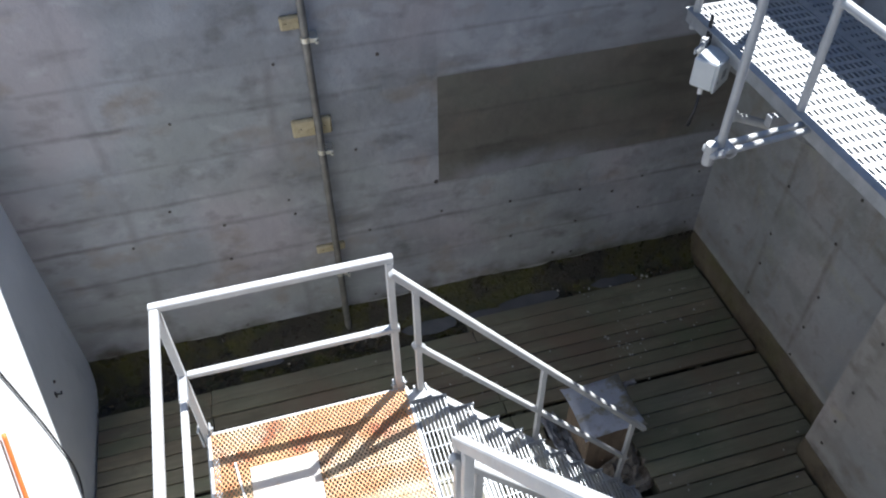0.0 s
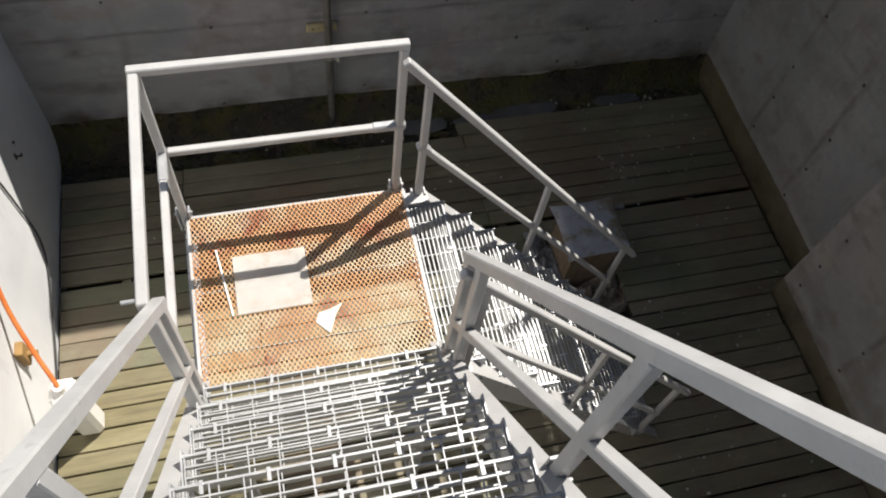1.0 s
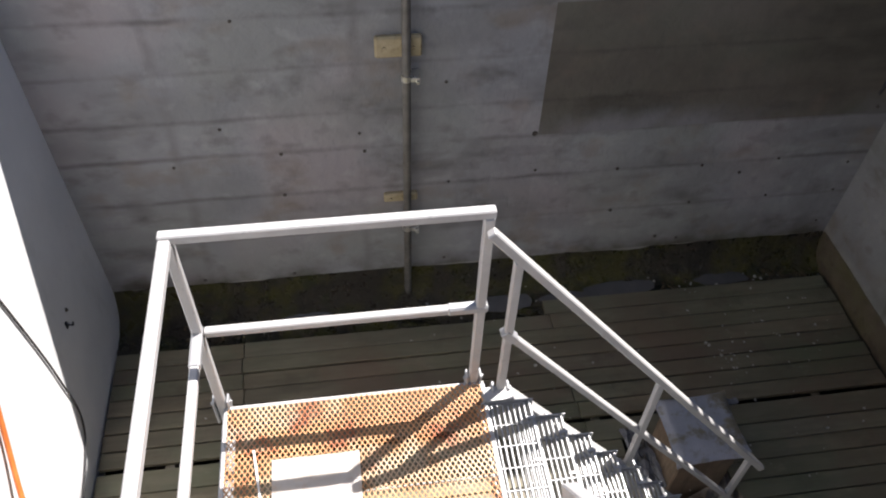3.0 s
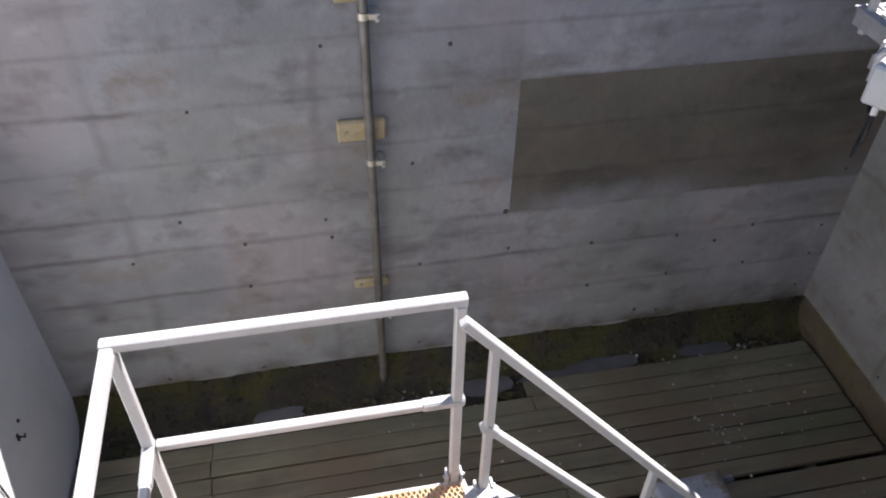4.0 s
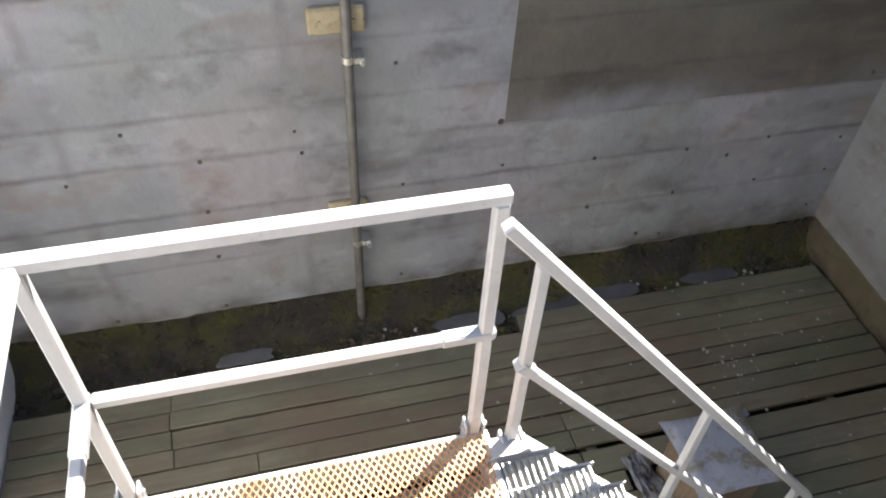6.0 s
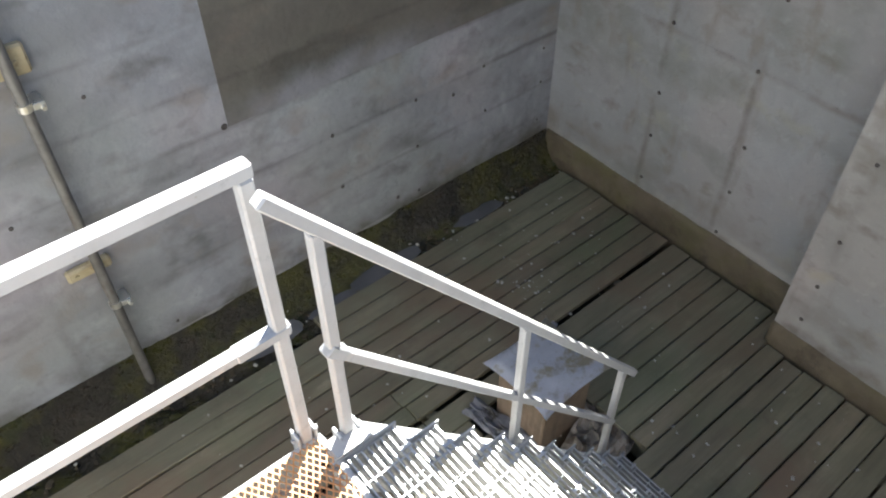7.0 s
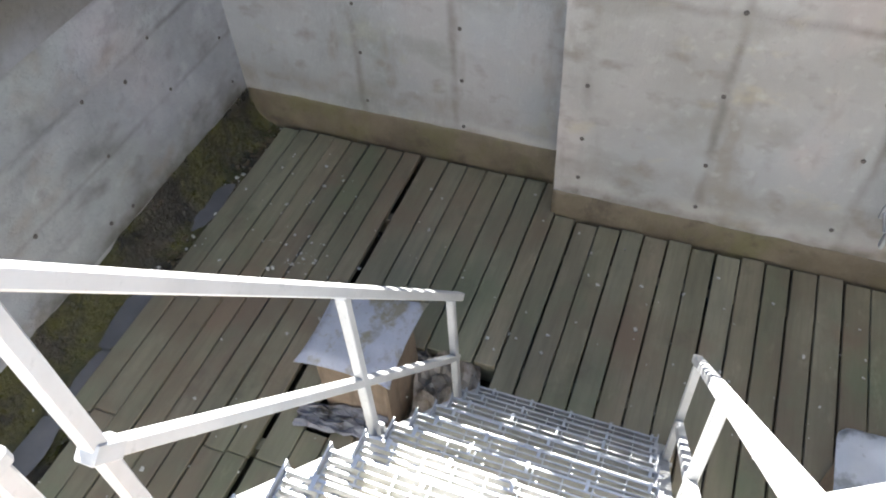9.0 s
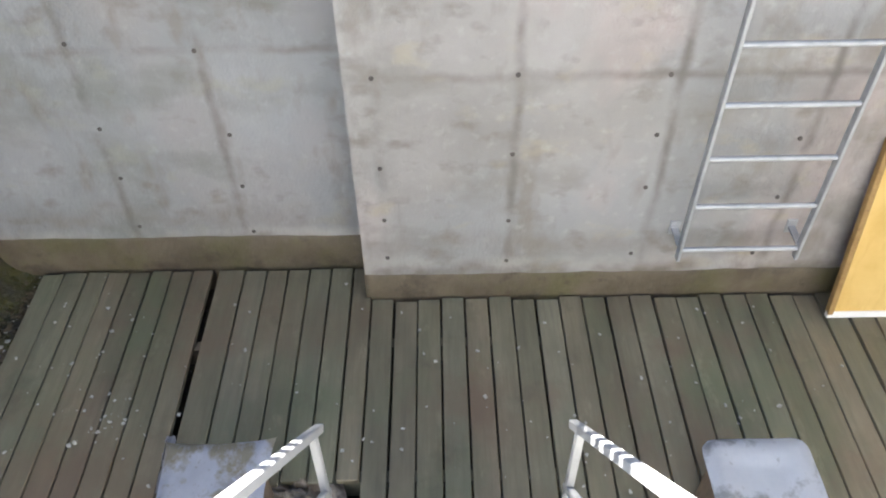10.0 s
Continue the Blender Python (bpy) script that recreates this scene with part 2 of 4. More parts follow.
M["sheet"] = surface("stained_white_sheet", [
    (8, (0.78, 0.77, 0.73), (0.88, 0.87, 0.84)),
    (3.2, ONE, 0.5, 0.66, 0.75, (0.72, 0.50, 0.30)),
    (20, ONE, 0.6, 0.7, 0.4, (0.62, 0.42, 0.26))], (0.5, 0.7), bump=(20, 0.1, 0.003))
M["cap"] = surface("dirty_zinc_cap", [
    (4, (0.56, 0.58, 0.64), (0.78, 0.79, 0.85)),
    (5.2, ONE, 0.49, 0.58, 0.9, (0.40, 0.35, 0.23)),
    (9, ONE, 0.56, 0.68, 0.6, (0.30, 0.27, 0.20)),
    (26, ONE, 0.6, 0.7, 0.5, (0.24, 0.20, 0.14))], (0.35, 0.7), metal=0.1, bump=(24, 0.25, 0.006))
M["mud"] = surface("muddy_cream_membrane", [
    (5, (0.30, 0.26, 0.21), (0.50, 0.45, 0.39)),
    (4, ONE, 0.5, 0.62, 0.9, (0.17, 0.125, 0.085)),
    (14, ONE, 0.58, 0.7, 0.7, (0.10, 0.075, 0.055))], (0.45, 0.8), bump=(26, 0.5, 0.012))
M["cap_white"] = surface("white_plastic_lid", [
    (5, (0.66, 0.68, 0.72), (0.80, 0.81, 0.84)),
    (5.0, ONE, 0.5, 0.62, 0.9, (0.34, 0.35, 0.35)),
    (14, ONE, 0.62, 0.7, 0.5, (0.22, 0.2, 0.17))], (0.35, 0.6), bump=(20, 0.15, 0.004))
M["brown_box"] = surface("brown_damp_timber_box", [
    (4, (0.145, 0.105, 0.072), (0.25, 0.19, 0.135)),
    (20, (1, 1, 0.15), 0.5, 0.7, 0.6, (0.07, 0.05, 0.035))], (0.55, 0.8), bump=(40, 0.3, 0.006))
M["pipe"] = surface("dull_grey_steel_pipe", [
    (8, (0.16, 0.15, 0.135), (0.27, 0.26, 0.24)),
    (12, (1, 1, 0.3), 0.58, 0.72, 0.7, (0.16, 0.11, 0.08))], (0.4, 0.65), metal=0.5, bump=(40, 0.15, 0.003))
M["chrome"] = surface("bright_zinc_clamp", [(10, (0.6, 0.58, 0.5), (0.75, 0.73, 0.66))], (0.25, 0.4), metal=0.8, bump=(40, 0.1, 0.002))
M["block_ochre"] = surface("ochre_timber_packer", [
    (9, (0.36, 0.29, 0.16), (0.52, 0.44, 0.28)),
    (20, ONE, 0.56, 0.7, 0.8, (0.19, 0.13, 0.065))], (0.6, 0.85), bump=(45, 0.35, 0.006))
M["orange"] = surface("orange_rubber_hose", [
    (10, (0.55, 0.12, 0.02), (0.72, 0.22, 0.05)),
    (20, ONE, 0.6, 0.72, 0.6, (0.3, 0.08, 0.03))], (0.45, 0.65), bump=(40, 0.1, 0.002))
M["box_grey"] = surface("light_grey_plastic", [
    (5, (0.56, 0.58, 0.58), (0.68, 0.70, 0.69)),
    (9, (1, 1, 0.5), 0.6, 0.75, 0.5, (0.42, 0.42, 0.38))], (0.35, 0.5), bump=(30, 0.04, 0.002))
M["black"] = surface("black_cable_rubber", [(12, (0.015, 0.015, 0.016), (0.04, 0.04, 0.042))], (0.4, 0.6), bump=(30, 0.1, 0.002))
M["print"] = surface("grey_print", [(20, (0.25, 0.27, 0.28), (0.33, 0.34, 0.35))], (0.5, 0.6), bump=(30, 0.0, 0.001))
M["yellow"] = surface("yellow_ply_board", [
    (2.4, (0.60, 0.38, 0.10), (0.74, 0.52, 0.19)),
    (16, (1, 1, 0.12), 0.52, 0.7, 0.45, (0.55, 0.33, 0.09))], (0.45, 0.65), bump=(30, 0.12, 0.003))
M["brown_edge"] = surface("brown_timber_edge", [
    (8, (0.26, 0.15, 0.05), (0.38, 0.24, 0.09)),
    (30, ONE, 0.56, 0.7, 0.6, (0.18, 0.1, 0.04))], (0.5, 0.7), bump=(50, 0.2, 0.003))
M["chips"] = surface("pale_grit", [(30, (0.26, 0.25, 0.215), (0.56, 0.55, 0.50))], (0.6, 0.8), bump=(60, 0.3, 0.004))
M["litter"] = surface("damp_leaf_litter", [(9, (0.05, 0.038, 0.02), (0.16, 0.12, 0.065))], (0.5, 0.85), bump=(40, 0.5, 0.006), vary=0.4)
M["torn"] = surface("torn_grey_membrane", [
    (7, (0.26, 0.26, 0.28), (0.46, 0.46, 0.49)),
    (9, ONE, 0.5, 0.62, 0.9, (0.10, 0.085, 0.06))], (0.3, 0.6), bump=(30, 0.4, 0.01))
M["ground"] = surface("gravel_ground", [
    (3, (0.16, 0.15, 0.135), (0.26, 0.25, 0.22)),
    (40, ONE, 0.5, 0.65, 0.6, (0.34, 0.33, 0.3))], (0.8, 0.95), bump=(60, 0.6, 0.03))


# ---- mesh helpers ----
def finish(name, bm, mat, parent=None, label=""):
    me = bpy.data.meshes.new(name)
    bmesh.ops.recalc_face_normals(bm, faces=bm.faces)
    bm.to_mesh(me)
    bm.free()
    me.materials.append(M[mat])
    ob = new(name, me)
    if parent is not None:
        ob.parent = parent
    if label:
        ob["label"] = label
    return ob


def part(name, bm, mat, parent, label=""):
    return finish(name, bm, mat, parent, label)


def box(bm, x0, x1, y0, y1, z0, z1, bev=0.0, m=None):
    vs = [bm.verts.new((x, y, z)) for x in (x0, x1) for y in (y0, y1) for z in (z0, z1)]
    fs = [bm.faces.new([vs[i] for i in q]) for q in ((0, 1, 3, 2), (4, 6, 7, 5), (0, 4, 5, 1), (2, 3, 7, 6), (0, 2, 6, 4), (1, 5, 7, 3))]
    if bev:
        es = list({e for f in fs for e in f.edges})
        r = bmesh.ops.bevel(bm, geom=es, offset=bev, segments=1, affect="EDGES")
        vs = list({v for f in r["faces"] for v in f.verts} | {v for v in vs if v.is_valid})
    if m is not None:
        bmesh.ops.transform(bm, matrix=m, verts=vs)
    return vs


def along(p0, p1, side=(0, 0, 1)):
    """Frame whose z axis runs from p0 to p1, x axis as near to side as it can be."""
    p0, p1, s = Vector(p0), Vector(p1), Vector(side)
    z = (p1 - p0).normalized()
    if abs(z.dot(s)) > 0.99:
        s = Vector((1, 0, 0))
    y = z.cross(s).normalized()
    x = y.cross(z)
    return Matrix.Translation(p0) @ Matrix((x, y, z)).transposed().to_4x4(), (p1 - p0).length


def bar(bm, p0, p1, w=0.05, h=0.05, bev=0.004, side=(0, 0, 1)):
    m, n = along(p0, p1, side)
    box(bm, -w / 2, w / 2, -h / 2, h / 2, 0, n, bev, m)


def rod(bm, p0, p1, r=0.02, seg=12):
    m, n = along(p0, p1)
    bmesh.ops.create_cone(bm, cap_ends=True, segments=seg, radius1=r, radius2=r, depth=n, matrix=m @ Matrix.Translation((0, 0, n / 2)))


def hose(name, pts, r, mat, parent=None, label=""):
    """A round tube along a smooth line through pts."""
    pts = [Vector(p) for p in pts]
    line = []
    for i in range(len(pts) - 1):
        a, b, c, d = pts[max(i - 1, 0)], pts[i], pts[i + 1], pts[min(i + 2, len(pts) - 1)]
        for k in range(8):
            t = k / 8
            line.append(0.5 * (2 * b + (c - a) * t + (2 * a - 5 * b + 4 * c - d) * t * t + (3 * b - a - 3 * c + d) * t ** 3))
    line.append(pts[-1])
    bm = bmesh.new()
    rings = []
    for i, p in enumerate(line):
        d = line[min(i + 1, len(line) - 1)] - line[max(i - 1, 0)]
        m, _ = along(p, p + d)
        rings.append([bm.verts.new(m @ Vector((r * math.cos(a * math.pi / 4), r * math.sin(a * math.pi / 4), 0))) for a in range(8)])
    for a, b in zip(rings, rings[1:]):
        for k in range(8):
            bm.faces.new((a[k], a[(k + 1) % 8], b[(k + 1) % 8], b[k])).smooth = True
    bm.faces.new(rings[0]), bm.faces.new(rings[-1])
    return finish(name, bm, mat, parent, label)


def empty(name, x=0, y=0, z=0):
    ob = new(name)
    ob.location = (x, y, z)
    ob.empty_display_size = 0.1
    return ob


def keep(ob, parent):
    """Parent a mesh built in world coordinates to an empty that stands elsewhere."""
    ob.parent = parent
    ob.matrix_parent_inverse = Matrix.Translation(-parent.location)
    return ob


RNG = random.Random(4)

# ---- setting: pit floor, walls, ground ----
BACK, RIGHT, PIL, LEFT, SOUTH, TOP, NORTH_TOP = 2.355, 3.65, 3.355, -2.405, -4.30, 4.45, 4.72
STEP = -0.095
LAND = 2.147

bm = bmesh.new()
grid = [[bm.verts.new((LEFT - 0.1 + 6.3 * i / 80, SOUTH - 0.1 + 6.9 * j / 80,
         -0.22 + 0.05 * noise.noise((i * 0.31, j * 0.31, 0)) + 0.02 * noise.noise((i * 1.1, j * 1.1, 3)))) for j in range(81)] for i in range(81)]
for i in range(80):
    for j in range(80):
        bm.faces.new((grid[i][j], grid[i + 1][j], grid[i + 1][j + 1], grid[i][j + 1])).smooth = True
tagged(finish("ground_1", bm, "soil"), "wet dark soil and moss beneath the timber deck", "ground", kind="structure")

bm = bmesh.new()
for x0, x1, y0, y1 in ((-400, LEFT - 0.4, -400, 400), (4.0, 400, -400, 400), (LEFT - 0.4, 4.0, 2.73, 400), (LEFT - 0.4, 4.0, -400, SOUTH - 0.4)):
    box(bm, x0, x1, y0, y1, TOP - 0.5, TOP - 0.06)
tagged(finish("ground_2", bm, "ground"), "gravel ground level with the top of the pit", "ground", kind="structure")


def wall(name, x0, x1, y0, y1, mat, label, low=None, top=TOP):
    b = bmesh.new()
    if low:
        box(b, x0, low[0], y0, y1, -0.5, low[1], 0.01)
        x0 = low[0]
    box(b, x0, x1, y0, y1, -0.5, top, 0.01)
    return tagged(finish(name, b, mat), label, "wall", kind="structure")


wall_north = wall("wall_north", LEFT - 0.4, 4.0, BACK + 0.012, 2.73, "concrete_plain", "grey board-marked concrete pit wall with damp stains", (0.10, 3.82), NORTH_TOP)
wall_east = wall("wall_east", RIGHT + 0.012, 4.0, SOUTH - 0.4, BACK + 0.012, "joint", "pale cast concrete pit wall with tie holes")
wall_pilaster = wall("wall_pilaster", PIL + 0.012, RIGHT + 0.012, SOUTH, STEP - 0.012, "joint", "thicker stretch of pale cast concrete pit wall")
wall_west = wall("wall_west", LEFT - 0.4, LEFT, SOUTH - 0.4, BACK + 0.012, "wall_white", "white painted wall, partly in bright sun")
wall_south = wall("wall_south", LEFT, RIGHT, SOUTH - 0.4, SOUTH, "concrete_plain", "plain grey concrete pit wall")


def slab(name, parent, mat, axis, at, u0, u1, z0, z1, gap=0.004, proud=0.0, deep=0.02, bev=0.0015):
    """One cast panel on a wall whose face lies at 'at' along axis; thin, with a chamfered edge."""
    b = bmesh.new()
    g = gap
    if axis == "y":
        box(b, u0 + g, u1 - g, at - proud, at + deep, z0 + g, z1 - g, bev)
    else:
        box(b, at - proud, at + deep, u0 + g, u1 - g, z0 + g, z1 - g, bev)
    return part(name, b, mat, parent)


# uneven concrete upstands below the east walls
def kicker(name, face, y0, y1, z1, proud):
    """A rough upstand along y: worn top edge that leans back to the wall, front face that bellies out."""
    b = bmesh.new()
    n = max(12, round((y1 - y0) / 0.035))
    prof = ((0.03, z1 + 0.004), (0.0, z1 + 0.002), (-0.35 * proud, z1 - 0.012), (-0.8 * proud, z1 - 0.045), (-proud, z1 * 0.45), (-1.15 * proud, 0.0), (-1.15 * proud, -0.45))
    cols = []
    for i in range(n + 1):
        y = y0 + (y1 - y0) * i / n
        lift = 0.016 * noise.noise((y * 1.7, z1, 2)) + 0.008 * noise.noise((y * 7, z1, 5))
        cols.append([b.verts.new((face + d + (0.007 * noise.noise((y * 5, z * 9, 3)) if d < -0.001 else 0), y, z + lift * max(0, min(1, z / z1)))) for d, z in prof])
    for p, q in zip(cols, cols[1:]):
        for k in range(len(prof) - 1):
            b.faces.new((p[k], p[k + 1], q[k + 1], q[k])).smooth = True
    b.faces.new(cols[0]), b.faces.new(cols[-1])
    return tagged(finish(name, b, "kicker"), "damp brown concrete kicker at the foot of the wall", "kicker", kind="structure")


bm = bmesh.new()
nu, nv = 260, 20
bank = []
for i in range(nu + 1):
    col = []
    for j in range(nv + 1):
        x, v = LEFT + (RIGHT - LEFT) * i / nu, j / nv
        y = BACK + 0.004 - 0.42 * v
        z = -0.055 + 0.30 * (1 - v) ** 5 * (1 + 0.15 * noise.noise((x * 1.3, 4, 1)) + 0.08 * noise.noise((x * 5, 1, 1)))
        rough_z = 0.030 * noise.noise((x * 2.6, y * 6, 2)) + 0.022 * noise.noise((x * 8, y * 11, 5)) + 0.012 * noise.noise((x * 22, y * 24, 8))
        col.append(bm.verts.new((x, y - 0.03 * v * noise.noise((x * 2, 3, 1)), min(z + rough_z * (0.6 + v), -0.012) if v > 0.82 else z + rough_z * (0.6 + v))))
    bank.append(col)
for i in range(nu):
    for j in range(nv):
        bm.faces.new((bank[i][j], bank[i + 1][j], bank[i + 1][j + 1], bank[i][j + 1])).smooth = True
tagged(finish("gutter_bank", bm, "moss"), "dark mossy silt banked against the foot of the concrete wall", "ground", kind="structure")
kicker("kicker_east", RIGHT, STEP - 0.01, BACK - 0.015, 0.255, 0.022)
kicker("kicker_pilaster", PIL, SOUTH, STEP + 0.004, 0.185, 0.016)

# ---- cast panels and tie holes ----
rows_n = [0.25, 0.74, 1.17, 1.57, 1.87, 2.25, 2.62, 3.0, 3.81, NORTH_TOP]
cols_n = [[LEFT, -1.60, -0.36, 0.90, 2.25, RIGHT], [LEFT, -1.66, -0.38, 0.90, 2.25, RIGHT]]
for k, (za, zb) in enumerate(zip(rows_n, rows_n[1:])):
    cs = cols_n[k % 2] if zb < 4 else [0.11, 0.90, 2.25, RIGHT]
    for xa, xb in zip(cs, cs[1:]):
        patch = xa >= 0.89 and 1.5 < za < 2.5
        slab("panel", wall_north, "concrete_patch" if patch else "concrete_back", "y", BACK, xa, xb, za, zb,
             0.0001, RNG.uniform(0.0, 0.0012) + 0.0008 * patch, bev=0.0)
for cols, rows, at, wl in (
        ([STEP, 0.68, 1.37, BACK], [0.25, 1.62, 3.0, TOP], RIGHT, wall_east),
        ([SOUTH, -3.35, -2.55, -1.79, -0.99, -0.26, STEP], [0.18, 1.61, 3.0, TOP], PIL, wall_pilaster)):
    for ya, yb in zip(cols, cols[1:]):
        for za, zb in zip(rows, rows[1:]):
            slab("panel", wl, "concrete_east" if wl is wall_east else "concrete_right", "x", at, ya, yb, za, zb, 0.0001, RNG.uniform(0.0, 0.001), bev=0.0)
b = bmesh.new()
box(b, PIL + 0.01, RIGHT + 0.01, STEP - 0.014, STEP, 0.17, TOP, 0.003)
part("panel", b, "concrete_right", wall_pilaster)


def tie_hole(parent, axis, at, u, z, r=0.0125):
    """A cone-shaped tie hole: thin rim and disc set proud, its inner shade put in as dark colour."""
    b = bmesh.new()
    prof = ((r * 1.2, 0.0), (r * 1.05, -0.006), (r * 0.9, -0.006), (r * 0.8, -0.0052))
    rings = []
    for rad, d in prof:
        rings.append([b.verts.new((rad * math.cos(i * math.tau / 12), d, rad * math.sin(i * math.tau / 12))) for i in range(12)])
    for p, q in zip(rings, rings[1:]):
        for i in range(12):
            b.faces.new((p[i], p[(i + 1) % 12], q[(i + 1) % 12], q[i]))
    b.faces.new(rings[-1])
    ob = part("tie_hole", b, "hole", parent)
    ob.matrix_local = pose(u, at, z) if axis == "y" else pose(at, u, z, 0, 0, -90)
    return ob


for x, z in ((0.92, 1.228), (0.217, 2.076), (0.261, 1.179), (-0.347, 1.529), (-0.376, 1.691), (-0.926, 1.553), (-0.947, 1.164), (-0.947, 0.772), (-0.973, 0.287),
             (-1.68, 0.296), (0.252, 0.329), (-1.662, 1.495), (1.60, 0.73), (1.57, 1.18), (2.26, 0.33), (2.06, 0.37), (2.26, 1.15), (2.60, 1.045), (2.89, 1.165), (2.92, 0.763),
             (2.26, 0.75), (-1.1, 2.6), (-1.3, 1.8), (0.45, 2.9), (-0.3, 2.95), (3.515, 0.40), (3.515, 0.767), (3.515, 1.07), (3.515, 1.62)):
    tie_hole(wall_north, "y", BACK, x, z, RNG.uniform(0.009, 0.013))
tie_hole(wall_north, "y", BACK, 0.876, 1.583, 0.018)
for y, z in ((1.35, 1.12), (1.34, 0.757), (1.34, 0.36), (0.625, 1.065), (0.625, 0.68), (0.625, 0.30), (0.70, 1.61), (1.36, 1.66), (0.66, 2.1)):
    tie_hole(wall_east, "x", RIGHT, y, z, 0.0115)
for y, z in ((-0.24, 1.615), (-0.245, 1.038), (-0.245, 0.652), (-0.245, 0.338), (-0.97, 1.622), (-0.968, 1.125), (-0.97, 0.634), (-0.974, 0.30),
             (-1.727, 1.24), (-1.731, 0.874), (-1.733, 0.344), (-1.73, 1.61), (-2.5, 0.784), (-2.5, 1.2), (-2.48, 0.33)):
    tie_hole(wall_pilaster, "x", PIL, y, z, 0.0115)

# a hook, a plug and a thin cable on the white wall
b = bmesh.new()
box(b, LEFT, LEFT + 0.010, 1.50, 1.525, 0.90, 0.955, 0.003)
for p0, p1 in (((LEFT + 0.008, 1.512, 0.935), (LEFT + 0.045, 1.512, 0.925)), ((LEFT + 0.045, 1.512, 0.925), (LEFT + 0.052, 1.512, 0.955))):
    rod(b, p0, p1, 0.006, 8)
tagged(finish("wall_hook", b, "black"), "small black hook on the white painted wall", "hook")
b = bmesh.new()
rod(b, (LEFT - 0.004, 1.60, 0.98), (LEFT + 0.006, 1.60, 0.98), 0.014, 10)
rod(b, (LEFT - 0.004, 1.60, 0.98), (LEFT + 0.014, 1.60, 0.98), 0.006, 8)
tagged(finish("wall_plug", b, "hole"), "dark round plug beside the hook on the wall", "plug")
tagged(hose("cable", [(LEFT + 0.01, 0.95, 2.4), (LEFT + 0.01, 1.05, 1.65), (LEFT + 0.012, 1.12, 0.9), (LEFT + 0.012, 1.08, 0.35), (LEFT + 0.02, 0.6, 0.15), (LEFT + 0.02, 0.1, 0.02)], 0.007, "black"),
       "thin black cable clipped to the white wall", "cable")

# ---- timber deck ----
deck = tagged(empty("deck_floor"), "dark wet weathered timber boards with open gaps", "deck", kind="structure")
edges = [2.07, 1.92, 1.77, 1.63, 1.49, 1.352, 1.21, 1.07, 0.935, 0.728, 0.58, 0.44, 0.298, 0.155, 0.008, -0.125, -0.272, -0.42]
edges += [edges[-1] - 0.1492 * k for k in range(1, 26)]
shared = {}


def plank(x0, x1, y0, y1, dz, mat="deck"):
    key = (round(x1 - x0, 2), round(y1 - y0, 3), mat)
    if key not in shared:
        b = bmesh.new()
        w, n = (y1 - y0) / 2, (x1 - x0) / 2
        box(b, -n, n, -w, w, -0.04, 0, 0.004)
        me = bpy.data.meshes.new("plank")
        b.to_mesh(me)
        b.free()
        me.materials.append(M[mat])
        shared[key] = me
    ob = new("plank", shared[key])
    ob.parent = deck
    ob.matrix_local = pose((x0 + x1) / 2, (y0 + y1) / 2, dz, RNG.uniform(-0.5, 0.5), RNG.uniform(-0.12, 0.12), RNG.uniform(-0.1, 0.1))


for k, (ya, yb) in enumerate(zip(edges, edges[1:])):
    end = RIGHT - 0.03 if yb > STEP - 0.035 else PIL - 0.02
    gap = RNG.uniform(0.0042, 0.0068)
    wide = 0.034 if k == 8 else 0
    cuts = [LEFT + 0.02, -0.92 + (k % 3) * 0.02, end - RNG.uniform(0.0, 0.035)]
    if k == 0:
        cuts = [1.06, end - 0.03]
    elif k == 1:
        cuts = [LEFT + 0.02, -1.40, 1.09, end - 0.02]
    elif 9 <= k <= 14:
        cuts = [LEFT + 0.02, -0.92 + (k % 2) * 0.015, 1.36 + 0.05 * (k % 3), None, 2.06 - 0.015 * (k % 2), end - RNG.uniform(0.0, 0.03)]
    elif k in (2, 3, 4):
        cuts = [LEFT + 0.02, -1.40 + 0.012 * (k - 3), end - 0.02]
    elif k in (6, 7, 8):
        cuts = [LEFT + 0.02, 1.11 + 0.014 * (k - 7), end - 0.02]
    for a, c in zip(cuts, cuts[1:]):
        if a is None or c is None:
            continue
        plank(a, c - 0.006, yb + gap, ya - gap - wide, RNG.uniform(-0.006, 0.002), "deck_sunlit" if k > 12 and a < -2 else "deck")

# joists beneath the boards
for x in (-1.9, -0.9, 0.2, 1.22, 2.1, 3.0):
    b = bmesh.new()
    box(b, x - 0.035, x + 0.035, SOUTH, 1.90, -0.19, -0.046, 0.004)
    part("joist", b, "deck", deck)


# ---- gratings ----
def grating(bm, x0, x1, y0, y1, z, nx, ny, h=0.03, t=0.004, tc=0.006, sunk=-0.0006):
    """Bars: nx lines that run along y, ny lines that run along x, top at z."""
    for i in range(nx + 1):
        x = x0 + (x1 - x0) * i / nx
        box(bm, x - t / 2, x + t / 2, y0, y1, z - h, z)
    for j in range(ny + 1):
        y = y0 + (y1 - y0) * j / ny
        box(bm, x0, x1, y - tc / 2, y + tc / 2, z - h * 0.45 - sunk, z - sunk)


RISE = 0.2147


